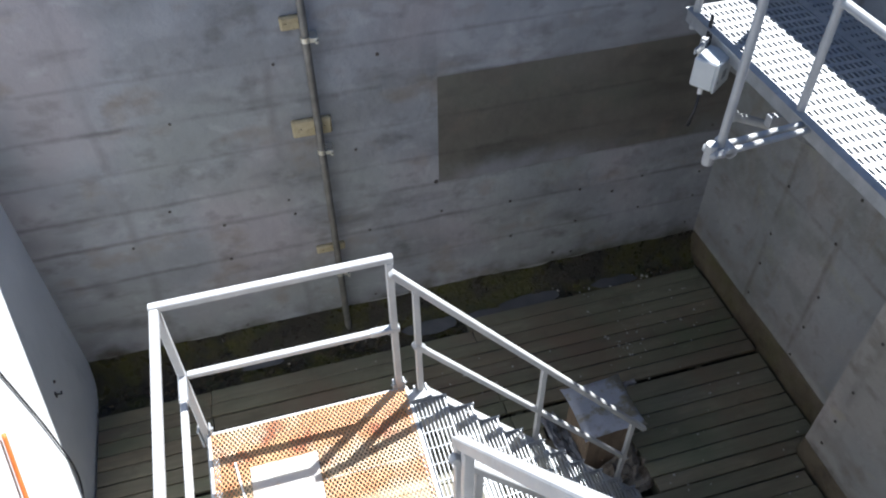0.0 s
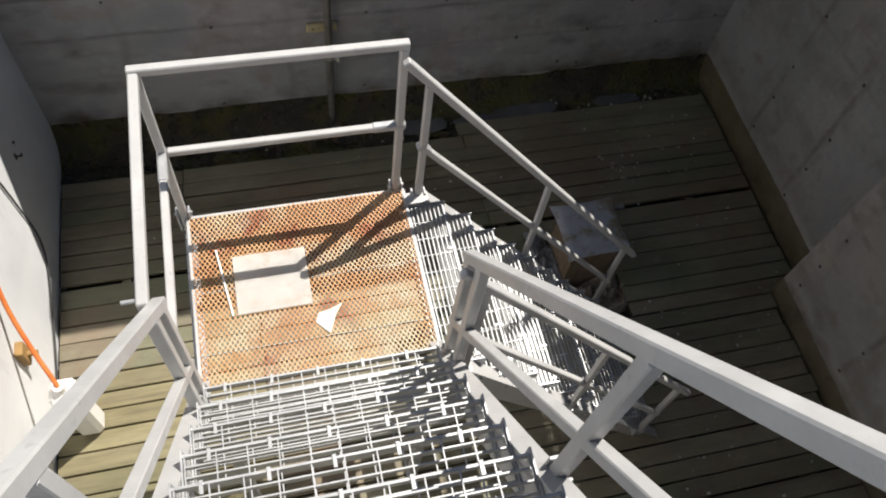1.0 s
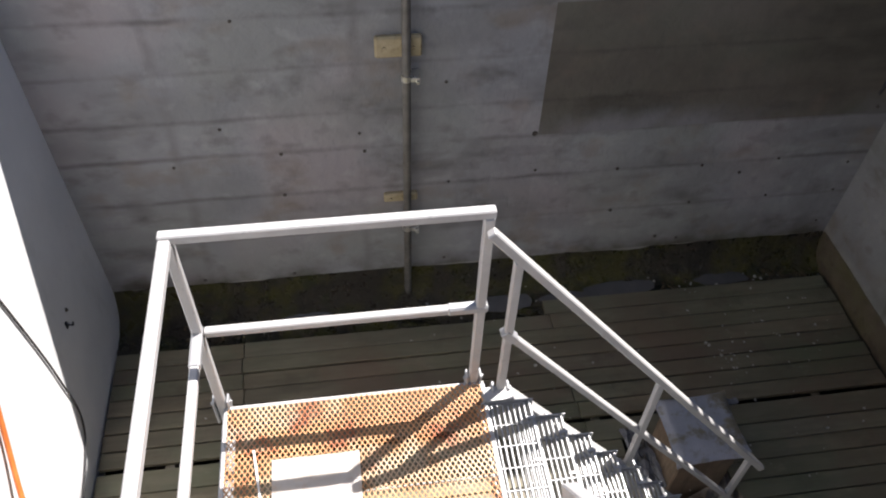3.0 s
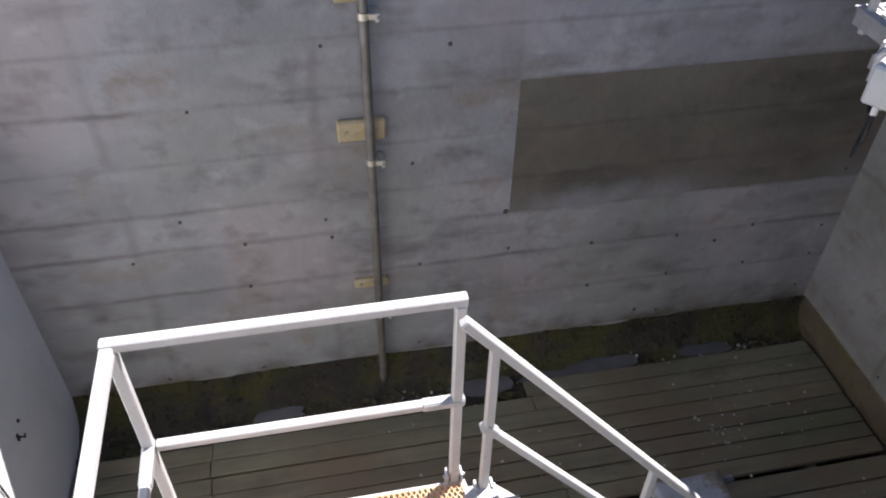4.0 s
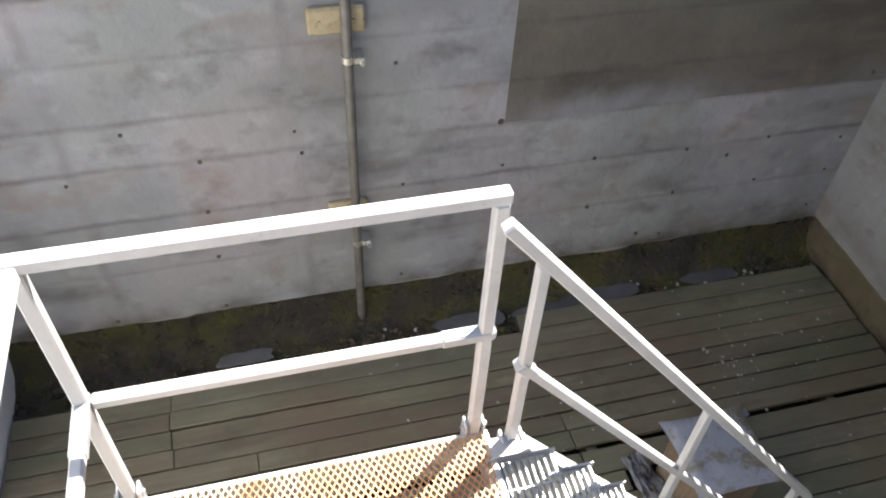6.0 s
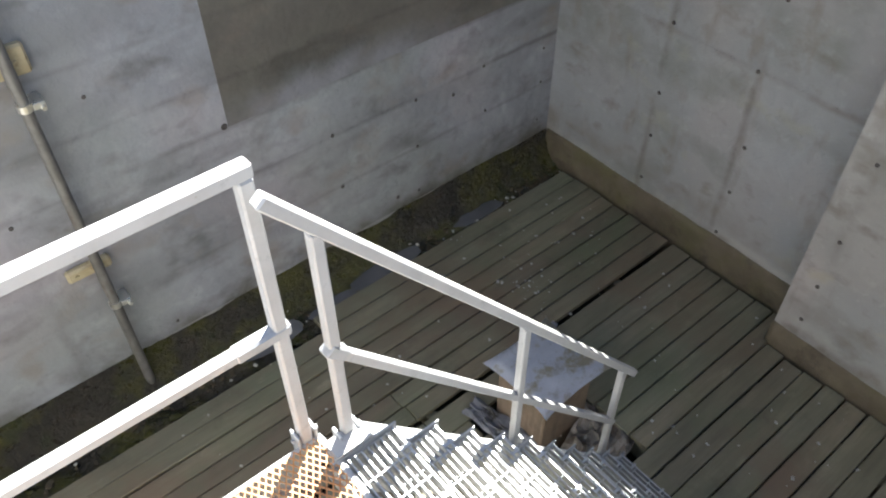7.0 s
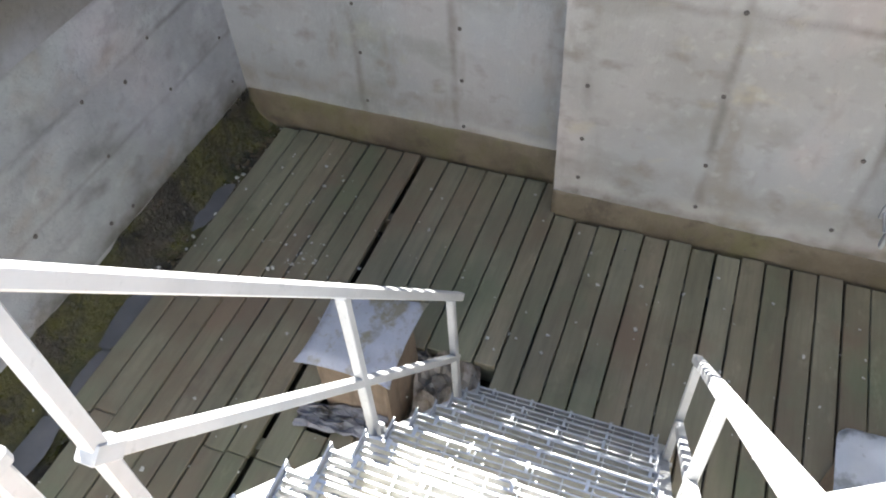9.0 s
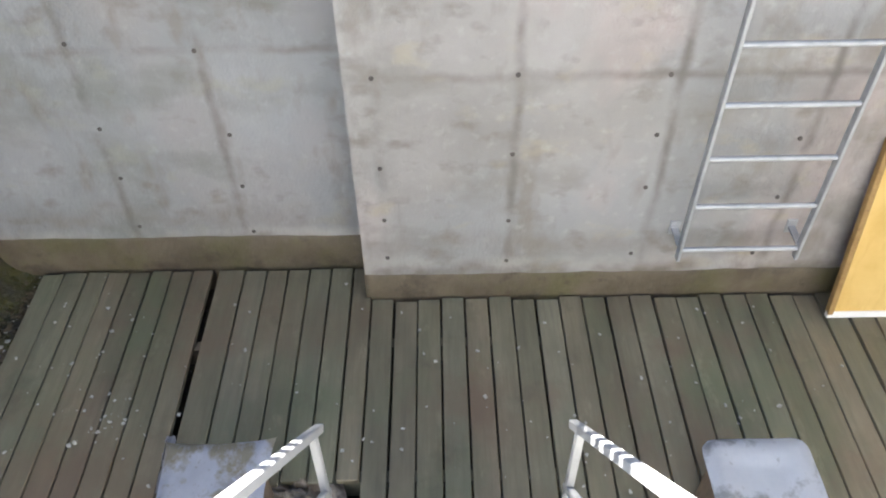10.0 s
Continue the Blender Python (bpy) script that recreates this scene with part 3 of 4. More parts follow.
def stair(name, label, m, n, width, posts, mid_drop, rail0, rail_y, lift, lines, thick, tube, run, sunk):
    """A steep steel flight that descends along local +x from (0, 0, 0), width along -y."""
    st = tagged(empty(name), label, "staircase")
    st.matrix_world = m
    slope = RISE / run
    L = n * run
    for yy in (0.0, -width):
        b = bmesh.new()
        prof = [(0.0, 0.0), (0.12, 0.0), (L + 0.14, -(L + 0.02) * slope), (L + 0.14, -n * RISE), (L - 0.06, -n * RISE), (0.0, -0.22)]
        w = 0.012
        f = [b.verts.new((x, yy - w / 2, z)) for x, z in prof]
        g = [b.verts.new((x, yy + w / 2, z)) for x, z in prof]
        b.faces.new(f), b.faces.new(g[::-1])
        for i in range(len(prof)):
            b.faces.new((f[i], f[(i + 1) % len(prof)], g[(i + 1) % len(prof)], g[i]))
        # top flange
        out = 0.022 if yy == 0.0 else -0.022
        bar(b, (0.10, yy + out, 0.024), (L + 0.14, yy + out, -(L + 0.02) * slope + 0.02), 0.008, 0.07, 0.0)
        bar(b, (-0.02, yy + out, 0.024), (0.11, yy + out, 0.024), 0.008, 0.07, 0.0)
        part("stringer", b, "rail", st)
    b = bmesh.new()
    d = 0.215
    grating(b, -d / 2, d / 2, -width + 0.02, -0.02, 0.0, lines, max(2, round(width / 0.11)), t=thick, tc=0.004, sunk=sunk)
    box(b, d / 2 - 0.002, d / 2 + 0.006, -width + 0.012, -0.012, -0.035, 0.002)
    for i in range(round(width / 0.2)):
        y = -0.10 - i * 0.2
        box(b, d / 2 - 0.03, d / 2 + 0.012, y - 0.006, y + 0.006, 0.0, 0.007)
    for yy in (-0.012, -width + 0.012):
        box(b, -d / 2, d / 2 + 0.02, yy - 0.003, yy + 0.003, -0.06, 0.012)
    me = bpy.data.meshes.new("tread")
    bmesh.ops.recalc_face_normals(b, faces=b.faces)
    b.to_mesh(me)
    b.free()
    me.materials.append(M["galv"])
    bb = bmesh.new()
    rod(bb, (0, -0.01, 0), (0, 0.01, 0), 0.011, 6)
    nut = bpy.data.meshes.new("bolt")
    bb.to_mesh(nut)
    bb.free()
    nut.materials.append(M["galv"])
    for k in range(0 if lift else 1, n):
        t = new("tread", me)
        t.parent = st
        t.matrix_local = pose(0.07 + k * run, 0, (lift if k else 0.0) - k * RISE, RNG.uniform(-0.4, 0.4), RNG.uniform(-0.6, 0.6))
        for yy in (0.014, -width - 0.014):
            for dx in (-0.05, 0.05):
                bolt = new("bolt", nut)
                bolt.parent = t
                bolt.matrix_local = pose(dx, yy, -0.03)
    for yy in rail_y:
        b = bmesh.new()
        (xa, za), (xb, zb) = rail0
        bar(b, (xa, yy, za), (xb, yy, zb), tube, tube, 0.005)
        part("handrail", b, "rail", st)
        b = bmesh.new()
        bar(b, (posts[0], yy, za + (posts[0] - xa) * (zb - za) / (xb - xa) - mid_drop), (posts[-1] + 0.03, yy, za + (posts[-1] + 0.03 - xa) * (zb - za) / (xb - xa) - mid_drop), tube * 0.86, tube * 0.86, 0.004)
        knee = part("knee_rail", b, "rail", st)
        b = bmesh.new()
        zk = za + (posts[0] - xa) * (zb - za) / (xb - xa) - mid_drop
        bar(b, (posts[0] - 0.02, yy, zk + 0.026), (posts[0] + 0.03, yy, zk - 0.036), tube * 1.08, tube * 1.12, 0.004)
        part("clamp", b, "galv", knee)
        for x in posts:
            top = za + (x - xa) * (zb - za) / (xb - xa) - 0.02
            foot = min(0.0, -(x - 0.12) * slope) - 0.06
            b = bmesh.new()
            bar(b, (x, yy, foot), (x, yy, top), tube * 0.92, tube * 0.9, 0.004, (1, 0, 0))
            p = part("post", b, "rail", st)
            bb = bmesh.new()
            for sgn in (-1, 1):
                bar(bb, (x + sgn * 0.034, yy, foot), (x + sgn * 0.034, yy, foot + 0.10), 0.012, 0.05, 0.003, (1, 0, 0))
            rod(bb, (x, yy - 0.035, foot + 0.05), (x, yy + 0.035, foot + 0.05), 0.010, 6)
            part("bracket", bb, "galv", p)
    return st


lower = stair("lower_staircase", "steep galvanised steel staircase with grating treads down to the deck",
              pose(0.05, -0.12, LAND), 10, 0.94, [0.062, 0.838, 1.59], 0.47, ((-0.055, 1.035), (1.70, -1.148)), [0.055, -0.98], 0.05, 9, 0.0055, 0.038, 0.17, 0.004)
upper = stair("upper_staircase", "steep galvanised steel staircase with sunlit grating treads",
              pose(-1.06, -2.82, LAND + 11 * RISE, 0, 0, 90), 11, 1.06, [0.30, 0.912, 1.68, 1.79], 0.56,
              ((0.1, 0.905), (1.82, -1.391)), [0.01, -1.11], 0.0, 6, 0.005, 0.048, 0.16, -0.0006)

# ---- landing ----
landing = tagged(empty("stair_landing"), "steel stair landing with rusty orange expanded metal floor", "landing")
X0, X1, Y0, Y1 = -1.10, 0.045, -0.95, -0.02
b = bmesh.new()
for (xa, ya), (xb, yb) in (((X0, Y1), (X1, Y1)), ((X0, -1.10), (X1, -1.10)), ((X0, -1.10), (X0, Y1)), ((X1, -1.10), (X1, Y1))):
    bar(b, (xa, ya, LAND - 0.075), (xb, yb, LAND - 0.075), 0.14, 0.008, 0.0)
    bar(b, (xa, ya, LAND - 0.145), (xb, yb, LAND - 0.145), 0.008, 0.06, 0.0)
part("frame", b, "galv", landing)
b = bmesh.new()
grating(b, X0 + 0.02, X1 - 0.02, -1.09, Y0 - 0.01, LAND - 0.002, 11, 4)
part("grating", b, "galv", landing)
# expanded metal: zigzag strands that touch at the knuckles
b = bmesh.new()
rows, cols = 52, 96
sx, sy = (X1 - X0 - 0.01) / cols, (Y1 - Y0) / rows
for j in range(rows):
    base = Y0 + sy * (j + 0.5)
    top, bot = [], []
    for i in range(cols + 1):
        x = X0 + 0.005 + sx * i
        up = (i + j) % 2
        y = base + (sy * 0.46 if up else -sy * 0.46)
        zz = LAND + (0.0045 if up else 0.001) + 0.004
        sag = 0.004 * noise.noise((x * 3, y * 3, 1))
        top.append((b.verts.new((x, y + 0.0038, zz + sag)), b.verts.new((x, y - 0.0038, zz + sag - 0.001))))
        bot.append((b.verts.new((x, y + 0.0038, zz + sag - 0.004)), b.verts.new((x, y - 0.0038, zz + sag - 0.005))))
    for i in range(cols):
        a, c, d, e = top[i], top[i + 1], bot[i], bot[i + 1]
        b.faces.new((a[0], a[1], c[1], c[0]))
        b.faces.new((d[0], e[0], e[1], d[1]))
        b.faces.new((a[0], c[0], e[0], d[0]))
        b.faces.new((a[1], d[1], e[1], c[1]))
tagged(part("expanded_metal", b, "rust", landing, "rusty orange expanded metal sheet"), kind="stuff")
for y in (-0.47, -0.80):
    b = bmesh.new()
    for i in range(44):
        x = X0 + 0.03 + i * 0.0255
        box(b, x - 0.007, x + 0.007, y - 0.004, y + 0.004, LAND + 0.006, LAND + 0.0115, 0.002)
    tagged(part("weld_line", b, "chips", landing, "pale worn weld beads"), kind="stuff")
b = bmesh.new()
bar(b, (X0 + 0.01, Y0, LAND + 0.004), (X0 + 0.01, Y1, LAND + 0.003), 0.008, 0.016, 0.002)
bar(b, (X1 - 0.01, Y0, LAND + 0.004), (X1 - 0.01, Y1, LAND + 0.003), 0.008, 0.016, 0.002)
bar(b, (X0, Y1, LAND + 0.004), (X1, Y1, LAND + 0.003), 0.008, 0.016, 0.002)
part("edge_strip", b, "rail", landing)

# a white sheet and a torn scrap on the landing
b = bmesh.new()
n = 12
vs = [[b.verts.new((-0.89 + 0.36 * i / n + 0.006 * noise.noise((i, j, 4)), -0.618 + 0.325 * j / n + 0.006 * noise.noise((i, j, 9)),
       LAND + 0.0155 + 0.003 * noise.noise((i * 0.4, j * 0.4, 2)))) for j in range(n + 1)] for i in range(n + 1)]
for i in range(n):
    for j in range(n):
        b.faces.new((vs[i][j], vs[i + 1][j], vs[i + 1][j + 1], vs[i][j + 1]))
bmesh.ops.solidify(b, geom=b.faces[:], thickness=-0.002)
tagged(finish("white_sheet", b, "sheet"), "white sheet lying on the rusty landing floor", "sheet")
b = bmesh.new()
pts = [(-0.53, -0.72), (-0.47, -0.79), (-0.43, -0.70), (-0.39, -0.64), (-0.46, -0.665), (-0.51, -0.675)]
lo = [b.verts.new((x, y, LAND + 0.012)) for x, y in pts]
hi = [b.verts.new((x, y, LAND + 0.016)) for x, y in pts]
b.faces.new(hi), b.faces.new(lo[::-1])
for i in range(6):
    b.faces.new((lo[i], lo[(i + 1) % 6], hi[(i + 1) % 6], hi[i]))
tagged(finish("paper_scrap", b, "sheet"), "torn white scrap on the rusty landing floor", "scrap")

b = bmesh.new()
bar(b, (-0.965, -0.24, LAND + 0.016), (-0.912, -0.62, LAND + 0.016), 0.007, 0.009, 0.001)
tagged(finish("thin_batten", b, "plate_white"), "thin pale batten lying on the rusty landing floor", "batten")

# guard rail round the landing
guard = tagged(empty("guard_rail"), "pale painted square-tube guard rail round the stair landing", "guard rail")
RT, RM = LAND + 1.070, LAND + 0.535
RX, RY = -1.105, 0.0


def guard_bar(name, p0, p1, w=0.040, side=(0, 0, 1)):
    b = bmesh.new()
    bar(b, p0, p1, w, w, 0.005, side)
    return part(name, b, "rail", guard)


guard_bar("top_rail", (RX - 0.025, RY, RT), (0.022, RY, RT))
guard_bar("top_rail", (RX, RY - 0.027, RT), (RX, -1.06, RT))
guard_bar("knee_rail", (RX + 0.025, RY, RM), (-0.022, RY, RM), 0.035)
guard_bar("knee_rail", (RX, RY - 0.027, RM), (RX, -1.06, RM), 0.035)
for x, y in ((0.0, 0.0), (RX, 0.0), (RX, -1.06)):
    p = guard_bar("post", (x, y, LAND - 0.12), (x, y, RT - 0.021), 0.038, (1, 0, 0))
    b = bmesh.new()
    for sgn in (-1, 1):
        bar(b, (x + sgn * 0.03, y, LAND - 0.1), (x + sgn * 0.03, y, LAND + 0.06), 0.010, 0.05, 0.003, (1, 0, 0))
    rod(b, (x - 0.045, y, LAND + 0.03), (x + 0.045, y, LAND + 0.03), 0.008, 6)
    part("bracket", b, "galv", p)
b = bmesh.new()
bar(b, (-0.135, RY, RM), (0.03, RY, RM), 0.043, 0.043, 0.008)
part("sleeve", b, "galv", guard, "grey tape wound round the knee rail end")
b = bmesh.new()
bar(b, (RX, RY - 0.17, RM), (RX, RY + 0.025, RM), 0.043, 0.043, 0.008)
part("sleeve", b, "galv", guard)
b = bmesh.new()
rod(b, (RX - 0.07, -1.03, RT), (RX, -1.03, RT), 0.008, 8)
part("bolt", b, "galv", guard)
# columns that carry the landing
for x, y in ((X0 + 0.05, -1.05), (X1 - 0.05, -1.05)):
    b = bmesh.new()
    bar(b, (x, y, -0.2), (x, y, LAND - 0.15), 0.06, 0.06, 0.004, (1, 0, 0))
    part("column", b, "galv", landing)

# top platform that the stair comes down from
plat = tagged(empty("top_platform"), "galvanised grating platform at the head of the stairs", "platform")
b = bmesh.new()
grating(b, X0 - 0.05, X1 + 0.05, SOUTH, -2.84, TOP + 0.06, 12, 40)
for y in (SOUTH, -2.84):
    bar(b, (X0 - 0.05, y, TOP - 0.02), (X1 + 0.05, y, TOP - 0.02), 0.16, 0.008, 0)
part("grating", b, "galv", plat)

# ---- capped boxes on the deck ----
def pillar(name, label, x, y, cap, bent):
    th = tagged(empty(name, x, y, 0), label, "pillar box")
    b = bmesh.new()
    box(b, -0.2, 0.2, -0.2, 0.2, -0.22, 0.47, 0.012)
    part("body", b, "brown_box", th)
    b = bmesh.new()
    n = 14
    r = 0.255
    top = []
    for i in range(n + 1):
        col = []
        for j in range(n + 1):
            u, v = 2 * i / n - 1, 2 * j / n - 1
            k = 1.0
            if bent:
                k += 0.06 * (abs(u) * abs(v)) ** 6 - 0.03 * (1 - abs(u * v)) * (max(abs(u), abs(v)) > 0.98)
            else:
                if abs(u) > 0.8 and abs(v) > 0.8:
                    k -= 0.35 * (abs(u) - 0.8) * (abs(v) - 0.8) / 0.04 * 0.25
            z = 0.495 + 0.006 * noise.noise((u * 2, v * 2, x)) - (0.035 * (max(abs(u), abs(v)) > 0.99))
            if bent:
                z += 0.012 * u - 0.01 * v
            else:
                z -= 0.018 * (max(abs(u), abs(v)) < 0.55)
            col.append(b.verts.new((u * r * k, v * r * k, z)))
        top.append(col)
    for i in range(n):
        for j in range(n):
            b.faces.new((top[i][j], top[i + 1][j], top[i + 1][j + 1], top[i][j + 1])).smooth = True
    bmesh.ops.solidify(b, geom=b.faces[:], thickness=0.006)
    part("cap", b, cap, th)
    return th


pillar("capped_pillar", "brown box pillar with a dented dirty zinc cap", 1.757, 0.498, "cap", True)
pillar("capped_pillar", "brown box pillar with a rounded white lid", 1.735, -2.045, "cap_white", False)


# rubble and torn membrane in the hole round the pillar
def crumpled(name, label, cat, x, y, z, w, d, mat, seed, rz, amp):
    b = bmesh.new()
    n = 12
    vs = [[b.verts.new(((i / n - 0.5) * w + 0.02 * noise.noise((i * 0.7, j * 0.7, seed)), (j / n - 0.5) * d + 0.02 * noise.noise((i * 0.7, j * 0.7, seed + 5)),
           amp * noise.noise((i * 0.45, j * 0.45, seed + 9)) + amp * 0.4 * noise.noise((i * 1.3, j * 1.3, seed)))) for j in range(n + 1)] for i in range(n + 1)]
    for i in range(n):
        for j in range(n):
            b.faces.new((vs[i][j], vs[i + 1][j], vs[i + 1][j + 1], vs[i][j + 1]))
    bmesh.ops.solidify(b, geom=b.faces[:], thickness=0.005)
    ob = finish(name, b, mat)
    ob.matrix_world = pose(x, y, z, 0, 0, rz)
    return tagged(ob, label, cat)


crumpled("membrane_scrap", "torn grey membrane scrap in the hole by the pillar", "scrap", 1.46, 0.55, 0.02, 0.16, 0.50, "torn", 3, 8, 0.05)
crumpled("membrane_scrap", "crumpled muddy cream membrane scrap in the hole by the pillar", "scrap", 1.80, 0.08, -0.03, 0.52, 0.36, "mud", 11, 14, 0.10)
crumpled("membrane_scrap", "muddy brown membrane scrap folded beside the pillar", "scrap", 2.03, 0.30, -0.03, 0.18, 0.46, "mud", 23, -12, 0.07)
crumpled("membrane_scrap", "pale torn membrane strip wedged in a deck gap", "scrap", 2.17, 0.915, 0.004, 0.34, 0.05, "torn", 17, 4, 0.02)


def scatter(name, label, cat, mat, spots, count, size, z, flat=0.4, seed=1):
    r = random.Random(seed)
    b = bmesh.new()
    for k in range(count):
        cx, cy, sx_, sy_ = spots[k % len(spots)]
        x, y = r.gauss(cx, sx_), r.gauss(cy, sy_)
        if not (LEFT + 0.05 < x < RIGHT - 0.05 and SOUTH + 0.1 < y < BACK - 0.04) or (x > PIL - 0.04 and y < STEP):
            continue
        s = size * r.uniform(0.35, 1.25) ** 1.5
        vs = box(b, -s, s, -s * r.uniform(0.4, 1), s * r.uniform(0.4, 1), 0, s * flat * 2)
        for v in vs:
            v.co.x += r.uniform(-0.4, 0.4) * s
            v.co.y += r.uniform(-0.4, 0.4) * s
        bmesh.ops.transform(b, matrix=pose(x, y, z + r.uniform(0, 0.006), r.uniform(-15, 15), r.uniform(-15, 15), r.uniform(0, 360)), verts=vs)
    return tagged(finish(name, b, mat), label, cat, kind="stuff")


scatter("grit", "pale chips and grit scattered over the wet deck", "grit", "chips",
        [(2.45, 1.30, 0.12, 0.1), (2.5, 0.3, 0.6, 0.8), (2.45, -0.9, 0.5, 0.7), (1.0, 1.2, 1.0, 0.4), (2.6, -2.0, 0.4, 0.6), (3.0, 1.7, 0.4, 0.25)], 230, 0.008, 0.001)
scatter("leaf_litter", "dark wet leaf litter in the gutter along the wall", "litter", "litter",
        [(0.0, 2.12, 1.0, 0.06), (2.0, 2.12, 0.8, 0.06), (3.2, 2.05, 0.25, 0.08)], 700, 0.013, -0.05, 0.5, 2)
scatter("gutter_grit", "pale stones and shells in the gutter along the wall", "grit", "chips",
        [(1.5, 2.10, 1.0, 0.05), (3.0, 2.08, 0.3, 0.06)], 90, 0.009, -0.045, 0.5, 3)



def puddle(x, y, z, w, d, seed):
    b = bmesh.new()
    n = 28
    ring = [b.verts.new((x + w * math.cos(i * math.tau / n) * (1 + 0.35 * noise.noise((math.cos(i * math.tau / n) * 1.5, math.sin(i * math.tau / n) * 1.5, seed))),
                         y + d * math.sin(i * math.tau / n) * (1 + 0.35 * noise.noise((math.cos(i * math.tau / n) * 1.5, math.sin(i * math.tau / n) * 1.5, seed + 7))), z)) for i in range(n)]
    b.faces.new(ring)
    return tagged(finish("water_puddle", b, "water"), "shallow puddle in the gutter along the wall", "puddle", group="gutter puddles", kind="structure")


for k, (x, y, w, d) in enumerate(((0.75, 2.10, 0.24, 0.07), (1.75, 2.13, 0.30, 0.065), (1.25, 2.08, 0.18, 0.06), (2.70, 2.14, 0.22, 0.05), (-0.9, 2.12, 0.18, 0.05))):
    puddle(x, y, -0.022, w * 1.2, d * 1.35, 3.3 * k)

# ---- pipe on the back wall ----
pipe = tagged(empty("wall_pipe", -0.055, BACK - 0.07, -0.25), "dull grey steel pipe clamped up the concrete wall", "pipe")
b = bmesh.new()
rod(b, (-0.055, BACK - 0.075, -0.26), (-0.055, BACK - 0.075, 3.85), 0.029, 16)
keep(finish("tube", b, "pipe"), pipe)
for z in (3.15, 2.18, 0.80):
    b = bmesh.new()
    rod(b, (-0.055, BACK - 0.075, z - 0.02), (-0.055, BACK - 0.075, z + 0.02), 0.036, 16)
    box(b, -0.025, 0.03, BACK - 0.11, BACK - 0.002, z - 0.018, z + 0.018, 0.003)
    rod(b, (0.015, BACK - 0.13, z - 0.012), (0.015, BACK - 0.09, z - 0.012), 0.012, 6)
    keep(finish("clamp", b, "chrome"), pipe)
for z, w, h, x in ((2.385, 0.30, 0.15, -0.10), (1.085, 0.25, 0.08, -0.10), (3.26, 0.16, 0.10, -0.13)):
    b = bmesh.new()
    box(b, x - w / 2, x + w / 2, BACK - 0.045, BACK + 0.004, z - h / 2, z + h / 2, 0.012)
    for dx in (-0.3, 0.3):
        rod(b, (x + dx * w, BACK - 0.055, z), (x + dx * w, BACK - 0.03, z), 0.012, 6)
    tagged(finish("timber_packer", b, "block_ochre"), "worn ochre packing block fixed behind the pipe", "packer", group="packers behind the pipe")

# ---- ladder on the thick wall ----
ladder = tagged(empty("ladder", 3.2, -2.35, 0.4), "grey galvanised steel ladder fixed to the concrete wall", "ladder")
LX = 3.19
for y in (-1.955, -2.645):
    b = bmesh.new()
    bar(b, (LX, y, 0.455), (LX, y, TOP + 0.9), 0.05, 0.02, 0.004, (1, 0, 0))
    keep(finish("stile", b, "galv"), ladder)
for k in range(13):
    z = 0.533 + 0.334 * k
    b = bmesh.new()
    rod(b, (LX, -2.645, z), (LX, -1.955, z), 0.016, 12)
    keep(finish("rung", b, "galv"), ladder)
for z in (0.56, 2.3, 4.1):
    for y in (-1.955, -2.645):
        b = bmesh.new()
        box(b, LX, PIL, y - 0.02, y + 0.02, z - 0.006, z + 0.006)
        box(b, PIL - 0.012, PIL + 0.002, y - 0.03, y + 0.03, z - 0.05, z + 0.05, 0.003)
        keep(finish("bracket", b, "galv"), ladder)

# ---- yellow board leaning against the wall ----
board = tagged(empty("leaning_board", 3.05, -3.4, 0), "yellow board with brown timber edge leaning against the wall", "board")
lean = pose(3.10, 0, 0, 0, 10, 0)
for nm, ya, yb, xa, xb, za, zb, mt in (("panel", -4.05, -2.985, 0.0, 0.025, 0.05, 1.2, "yellow"), ("edge", -2.985, -2.95, -0.01, 0.035, 0.03, 1.23, "brown_edge"),
                                       ("foot", -4.05, -2.95, -0.006, 0.03, 0.003, 0.05, "plate_white"), ("top_edge", -4.05, -2.985, -0.01, 0.035, 1.2, 1.23, "brown_edge")):
    b = bmesh.new()
    box(b, xa, xb, ya, yb, za, zb, 0.004, lean)
    keep(finish(nm, b, mt), board)

# ---- high walkway by the right wall ----
# the run south of about y -1.2 is unseen, added to shade the east side
WZ, WX0, WX1, WY0, WY1 = 3.26, 2.545, 3.33, SOUTH, 1.72
walkway = tagged(empty("walkway", 3.0, 0.5, WZ), "galvanised grating walkway high along the concrete wall", "walkway")
b = bmesh.new()
for xa in (WX0, WX1):
    bar(b, (xa, WY0, WZ - 0.045), (xa, WY1, WZ - 0.045), 0.10, 0.012, 0.0)
    bar(b, (xa, WY0, WZ + 0.006), (xa, WY1, WZ + 0.006), 0.008, 0.06, 0.0)
for ya in (WY0, WY1):
    bar(b, (WX0, ya, WZ - 0.045), (WX1, ya, WZ - 0.045), 0.10, 0.012, 0.0)
keep(finish("frame", b, "galv"), walkway)
b = bmesh.new()
nx, ny = 20, 66
for i in range(nx + 1):
    x = WX0 + (WX1 - WX0) * i / nx
    box(b, x - 0.009, x + 0.009, WY0, WY1, WZ - 0.03, WZ)
for j in range(ny + 1):
    y = WY0 + (WY1 - WY0) * j / ny
    box(b, WX0, WX1, y - 0.017, y + 0.017, WZ - 0.02, WZ + 0.001)
keep(finish("grating", b, "galv"), walkway)
b = bmesh.new()
for i in range(8):
    x = 3.36 + 0.037 * i
    box(b, x - 0.011, x + 0.011, STEP + 0.02, WY1, WZ - 0.03, WZ)
for j in range(22):
    y = STEP + 0.04 + (WY1 - STEP - 0.06) * j / 21
    box(b, WX1, RIGHT - 0.02, y - 0.024, y + 0.024, WZ - 0.02, WZ + 0.001)
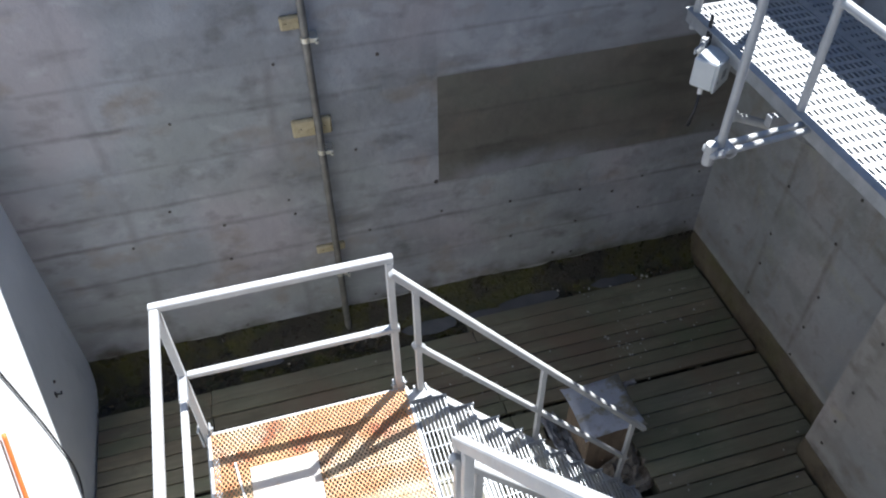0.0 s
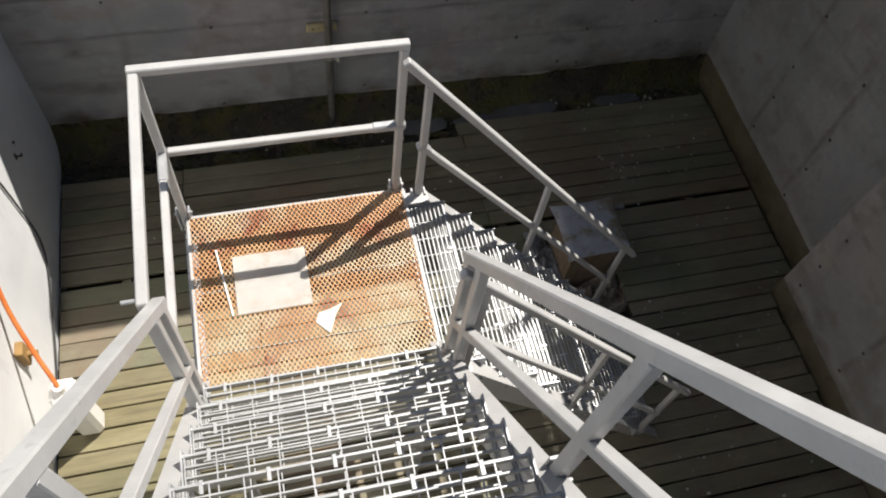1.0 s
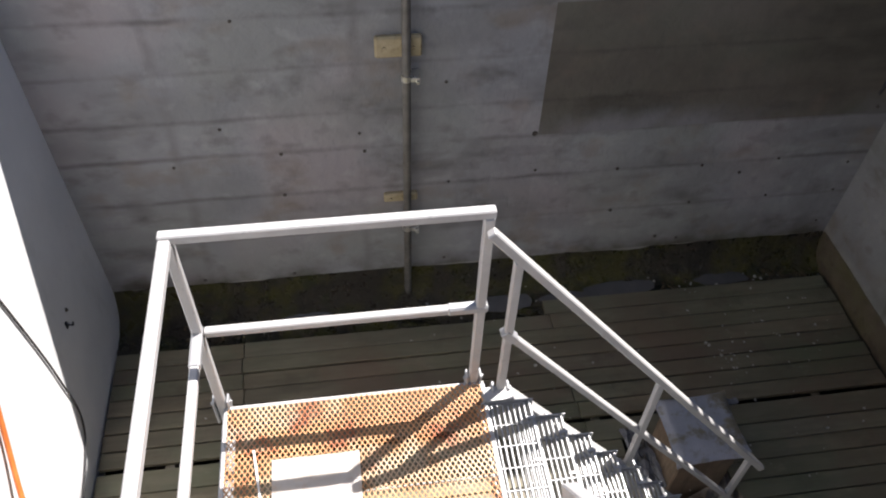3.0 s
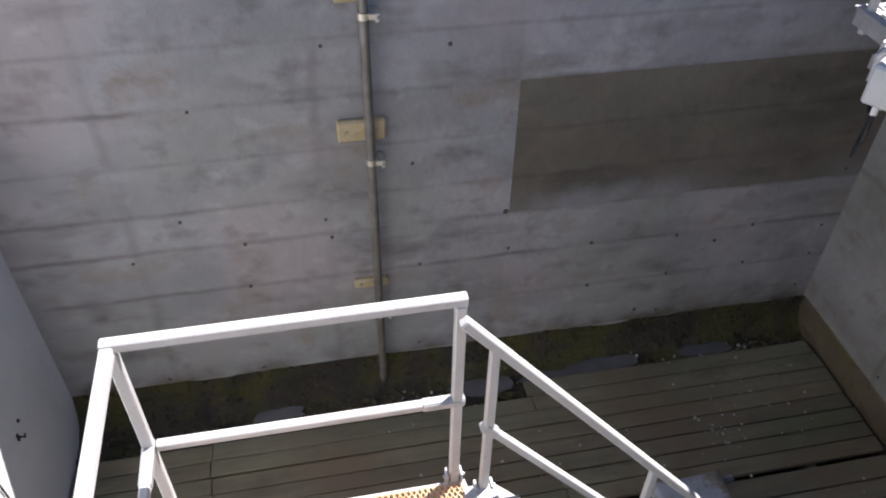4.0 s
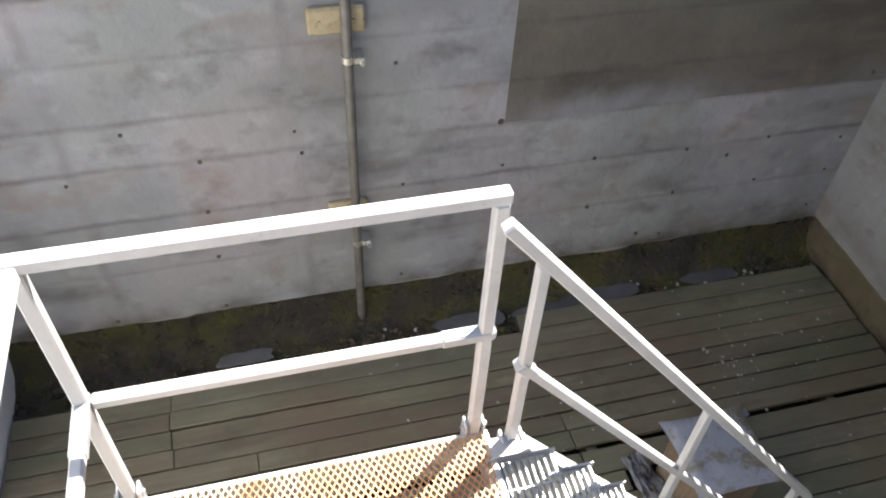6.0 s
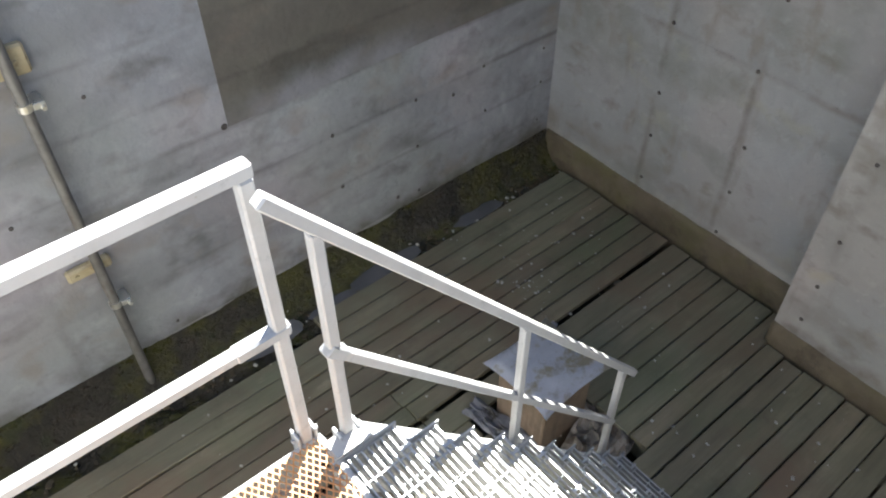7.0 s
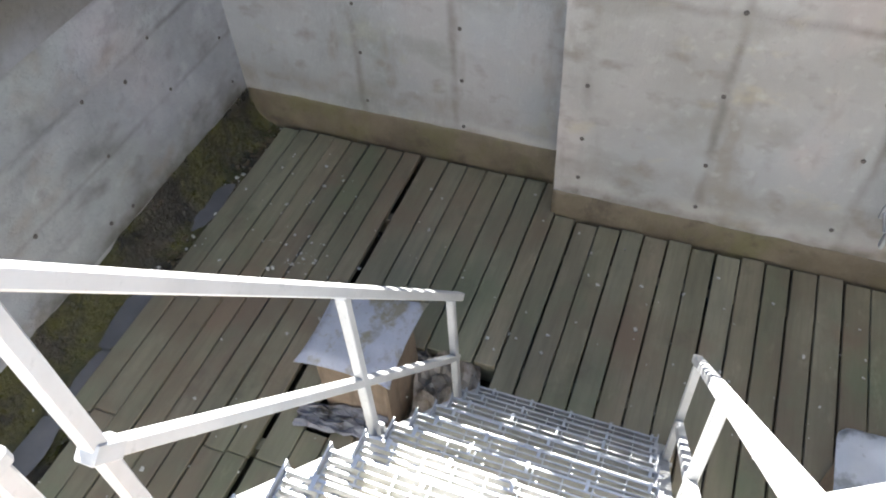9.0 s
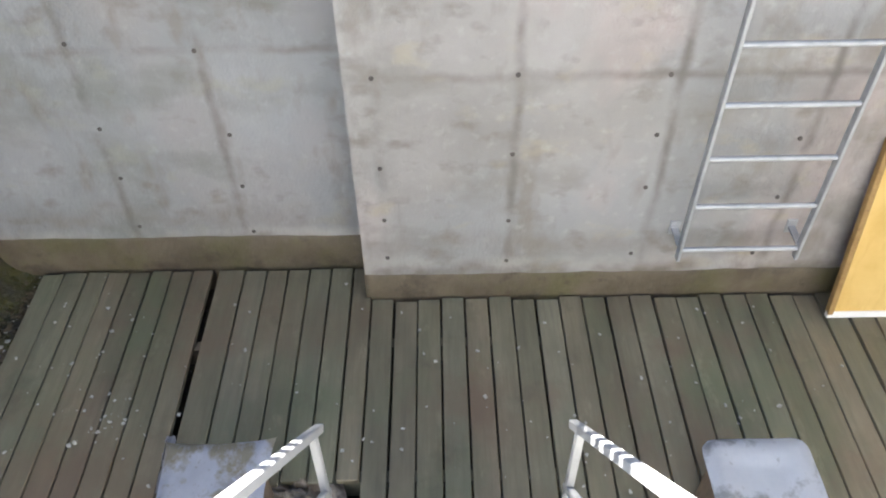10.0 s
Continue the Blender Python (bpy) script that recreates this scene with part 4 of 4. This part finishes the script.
keep(finish("infill_grating", b, "galv"), walkway)
for y in (1.45, 0.62, -0.9, -2.4, -3.9):
    b = bmesh.new()
    bar(b, (WX0 - 0.02, y, WZ - 0.19), (RIGHT, y, WZ - 0.19), 0.08, 0.06, 0.004)
    bar(b, (WX0 + 0.1, y, WZ - 0.23), (RIGHT, y, WZ - 0.95), 0.06, 0.06, 0.004)
    keep(finish("support", b, "galv"), walkway)
for x, y in ((WX0 + 0.02, 0.44), (WX0 + 0.02, -1.1), (WX0 + 0.02, 1.65)):
    b = bmesh.new()
    rod(b, (x, y, WZ - 0.12), (x, y, WZ + 1.1), 0.026, 14)
    rod(b, (x, y, WZ + 0.66), (x, y, WZ + 0.72), 0.036, 14)
    keep(finish("post", b, "rail"), walkway)
for z in (WZ + 0.69, WZ + 1.1):
    b = bmesh.new()
    rod(b, (WX0 + 0.02, -1.1, z), (WX0 + 0.02, 0.46, z), 0.026, 14)
    keep(finish("rail", b, "rail"), walkway)
b = bmesh.new()
for dy in (-0.03, 0.03):
    rod(b, (1.9, 0.23 + dy, WZ + 0.02), (2.56, 0.33 + dy, WZ - 0.03), 0.02, 12)
keep(finish("outrigger", b, "rail"), walkway)
b = bmesh.new()
rod(b, (1.91, 0.23, WZ - 0.02), (1.91, 0.23, WZ + 1.1), 0.024, 14)
keep(finish("post", b, "rail"), walkway)
b = bmesh.new()
box(b, 1.83, 1.98, 0.17, 0.29, WZ - 0.01, WZ + 0.05, 0.02)
rod(b, (1.85, 0.22, WZ - 0.05), (1.85, 0.22, WZ + 0.08), 0.033, 12)
rod(b, (1.95, 0.17, WZ + 0.03), (1.95, 0.30, WZ + 0.03), 0.036, 12)
keep(finish("clamp", b, "rail"), walkway)
b = bmesh.new()
rod(b, (2.62, 1.06, 2.793), (3.0, 0.942, 2.677), 0.032, 14)
rod(b, (2.60, 1.066, 2.80), (2.64, 1.053, 2.787), 0.042, 14)
keep(finish("brace", b, "rail"), walkway)

# ---- junction box below the walkway ----
JB = pose(2.465, 1.22, 2.99, 0, 0, 35)
jbox = tagged(empty("junction_box"), "light grey junction box with cable glands under the walkway", "junction box")
jbox.matrix_world = JB
b = bmesh.new()
box(b, -0.11, 0.11, -0.08, 0.08, 0.0, 0.21, 0.012)
part("body", b, "box_grey", jbox)
b = bmesh.new()
box(b, -0.114, 0.114, -0.098, -0.078, -0.004, 0.214, 0.008)
lid = part("lid", b, "box_grey", jbox)
b = bmesh.new()
box(b, -0.03, 0.03, -0.1005, -0.097, 0.07, 0.13)
part("print", b, "print", lid, "small grey print")
for k in range(3):
    b = bmesh.new()
    box(b, -0.095, -0.075, -0.1005, -0.097, 0.06 + 0.012 * k, 0.066 + 0.012 * k)
    part("print", b, "print", lid)
for dx in (-0.08, 0.0, 0.07):
    b = bmesh.new()
    rod(b, (dx, 0, -0.05), (dx, 0, 0.01), 0.018, 8)
    part("gland", b, "plate_white", jbox)
b = bmesh.new()
box(b, 0.03, 0.07, 0.08, 0.12, 0.05, 0.27, 0.003)
box(b, -0.1, 0.1, 0.085, 0.10, 0.22, 0.26, 0.003)
part("bracket", b, "galv", jbox)
hose("cable", [(-0.08, 0, -0.04), (-0.15, -0.02, -0.13), (-0.16, 0.0, -0.25), (-0.07, 0.02, -0.31), (0.04, 0.04, -0.22), (0.12, 0.07, -0.05), (0.15, 0.09, 0.12), (0.16, 0.1, 0.26)], 0.009, "black", jbox)
hose("cable", [(0.0, 0, -0.04), (0.02, 0.03, -0.11), (0.10, 0.08, -0.08), (0.15, 0.11, 0.1), (0.19, 0.13, 0.36)], 0.010, "black", jbox)
hose("cable", [(0.07, 0, -0.04), (0.10, 0.04, -0.09), (0.15, 0.10, 0.02), (0.18, 0.13, 0.2), (0.2, 0.14, 0.36)], 0.010, "black", jbox)

# ---- white canister and orange hose by the white wall ----
can = tagged(empty("canister", -2.15, -0.22, 0), "white plastic canister standing on the sunlit deck", "canister")
b = bmesh.new()
box(b, -0.085, 0.085, -0.085, 0.085, 0.002, 0.70, 0.03)
part("body", b, "plate_white", can)
b = bmesh.new()
rod(b, (0.0, 0, 0.69), (0.0, 0, 0.76), 0.035, 12)
part("spout", b, "plate_white", can)
tagged(hose("hose", [(LEFT + 0.03, 0.62, 1.75), (LEFT + 0.035, 0.40, 1.36), (-2.34, 0.20, 1.10), (-2.26, 0.0, 0.92), (-2.18, -0.16, 0.80), (-2.15, -0.22, 0.755)], 0.015, "orange"),
       "orange rubber hose hanging from the white wall into the canister", "hose")
b = bmesh.new()
box(b, LEFT, LEFT + 0.05, 0.02, 0.12, 0.62, 0.80, 0.006)
rod(b, (LEFT + 0.05, 0.07, 0.7), (LEFT + 0.11, 0.07, 0.7), 0.02, 8)
tagged(finish("wall_hook", b, "brown_edge"), "rusty hook plate on the white wall behind the hose", "hook")

# ---- unseen slats added along the top of the right wall to dash the sunlight ----
fence = tagged(empty("unseen_shade_fence", 3.45, 0, TOP), "unseen galvanised slats added along the top of the wall to break up the sun", "fence")
for k in range(1, 6):
    b = bmesh.new()
    box(b, 3.44, 3.46, SOUTH, BACK, TOP + 0.12 + 0.28 * k, TOP + 0.27 + 0.28 * k, 0.003)
    keep(finish("slat", b, "galv"), fence)
for y in (-4.2, -2.2, -0.2, 1.8):
    b = bmesh.new()
    bar(b, (3.49, y, TOP - 0.02), (3.49, y, TOP + 1.8), 0.05, 0.05, 0.004, (1, 0, 0))
    keep(finish("post", b, "galv"), fence)
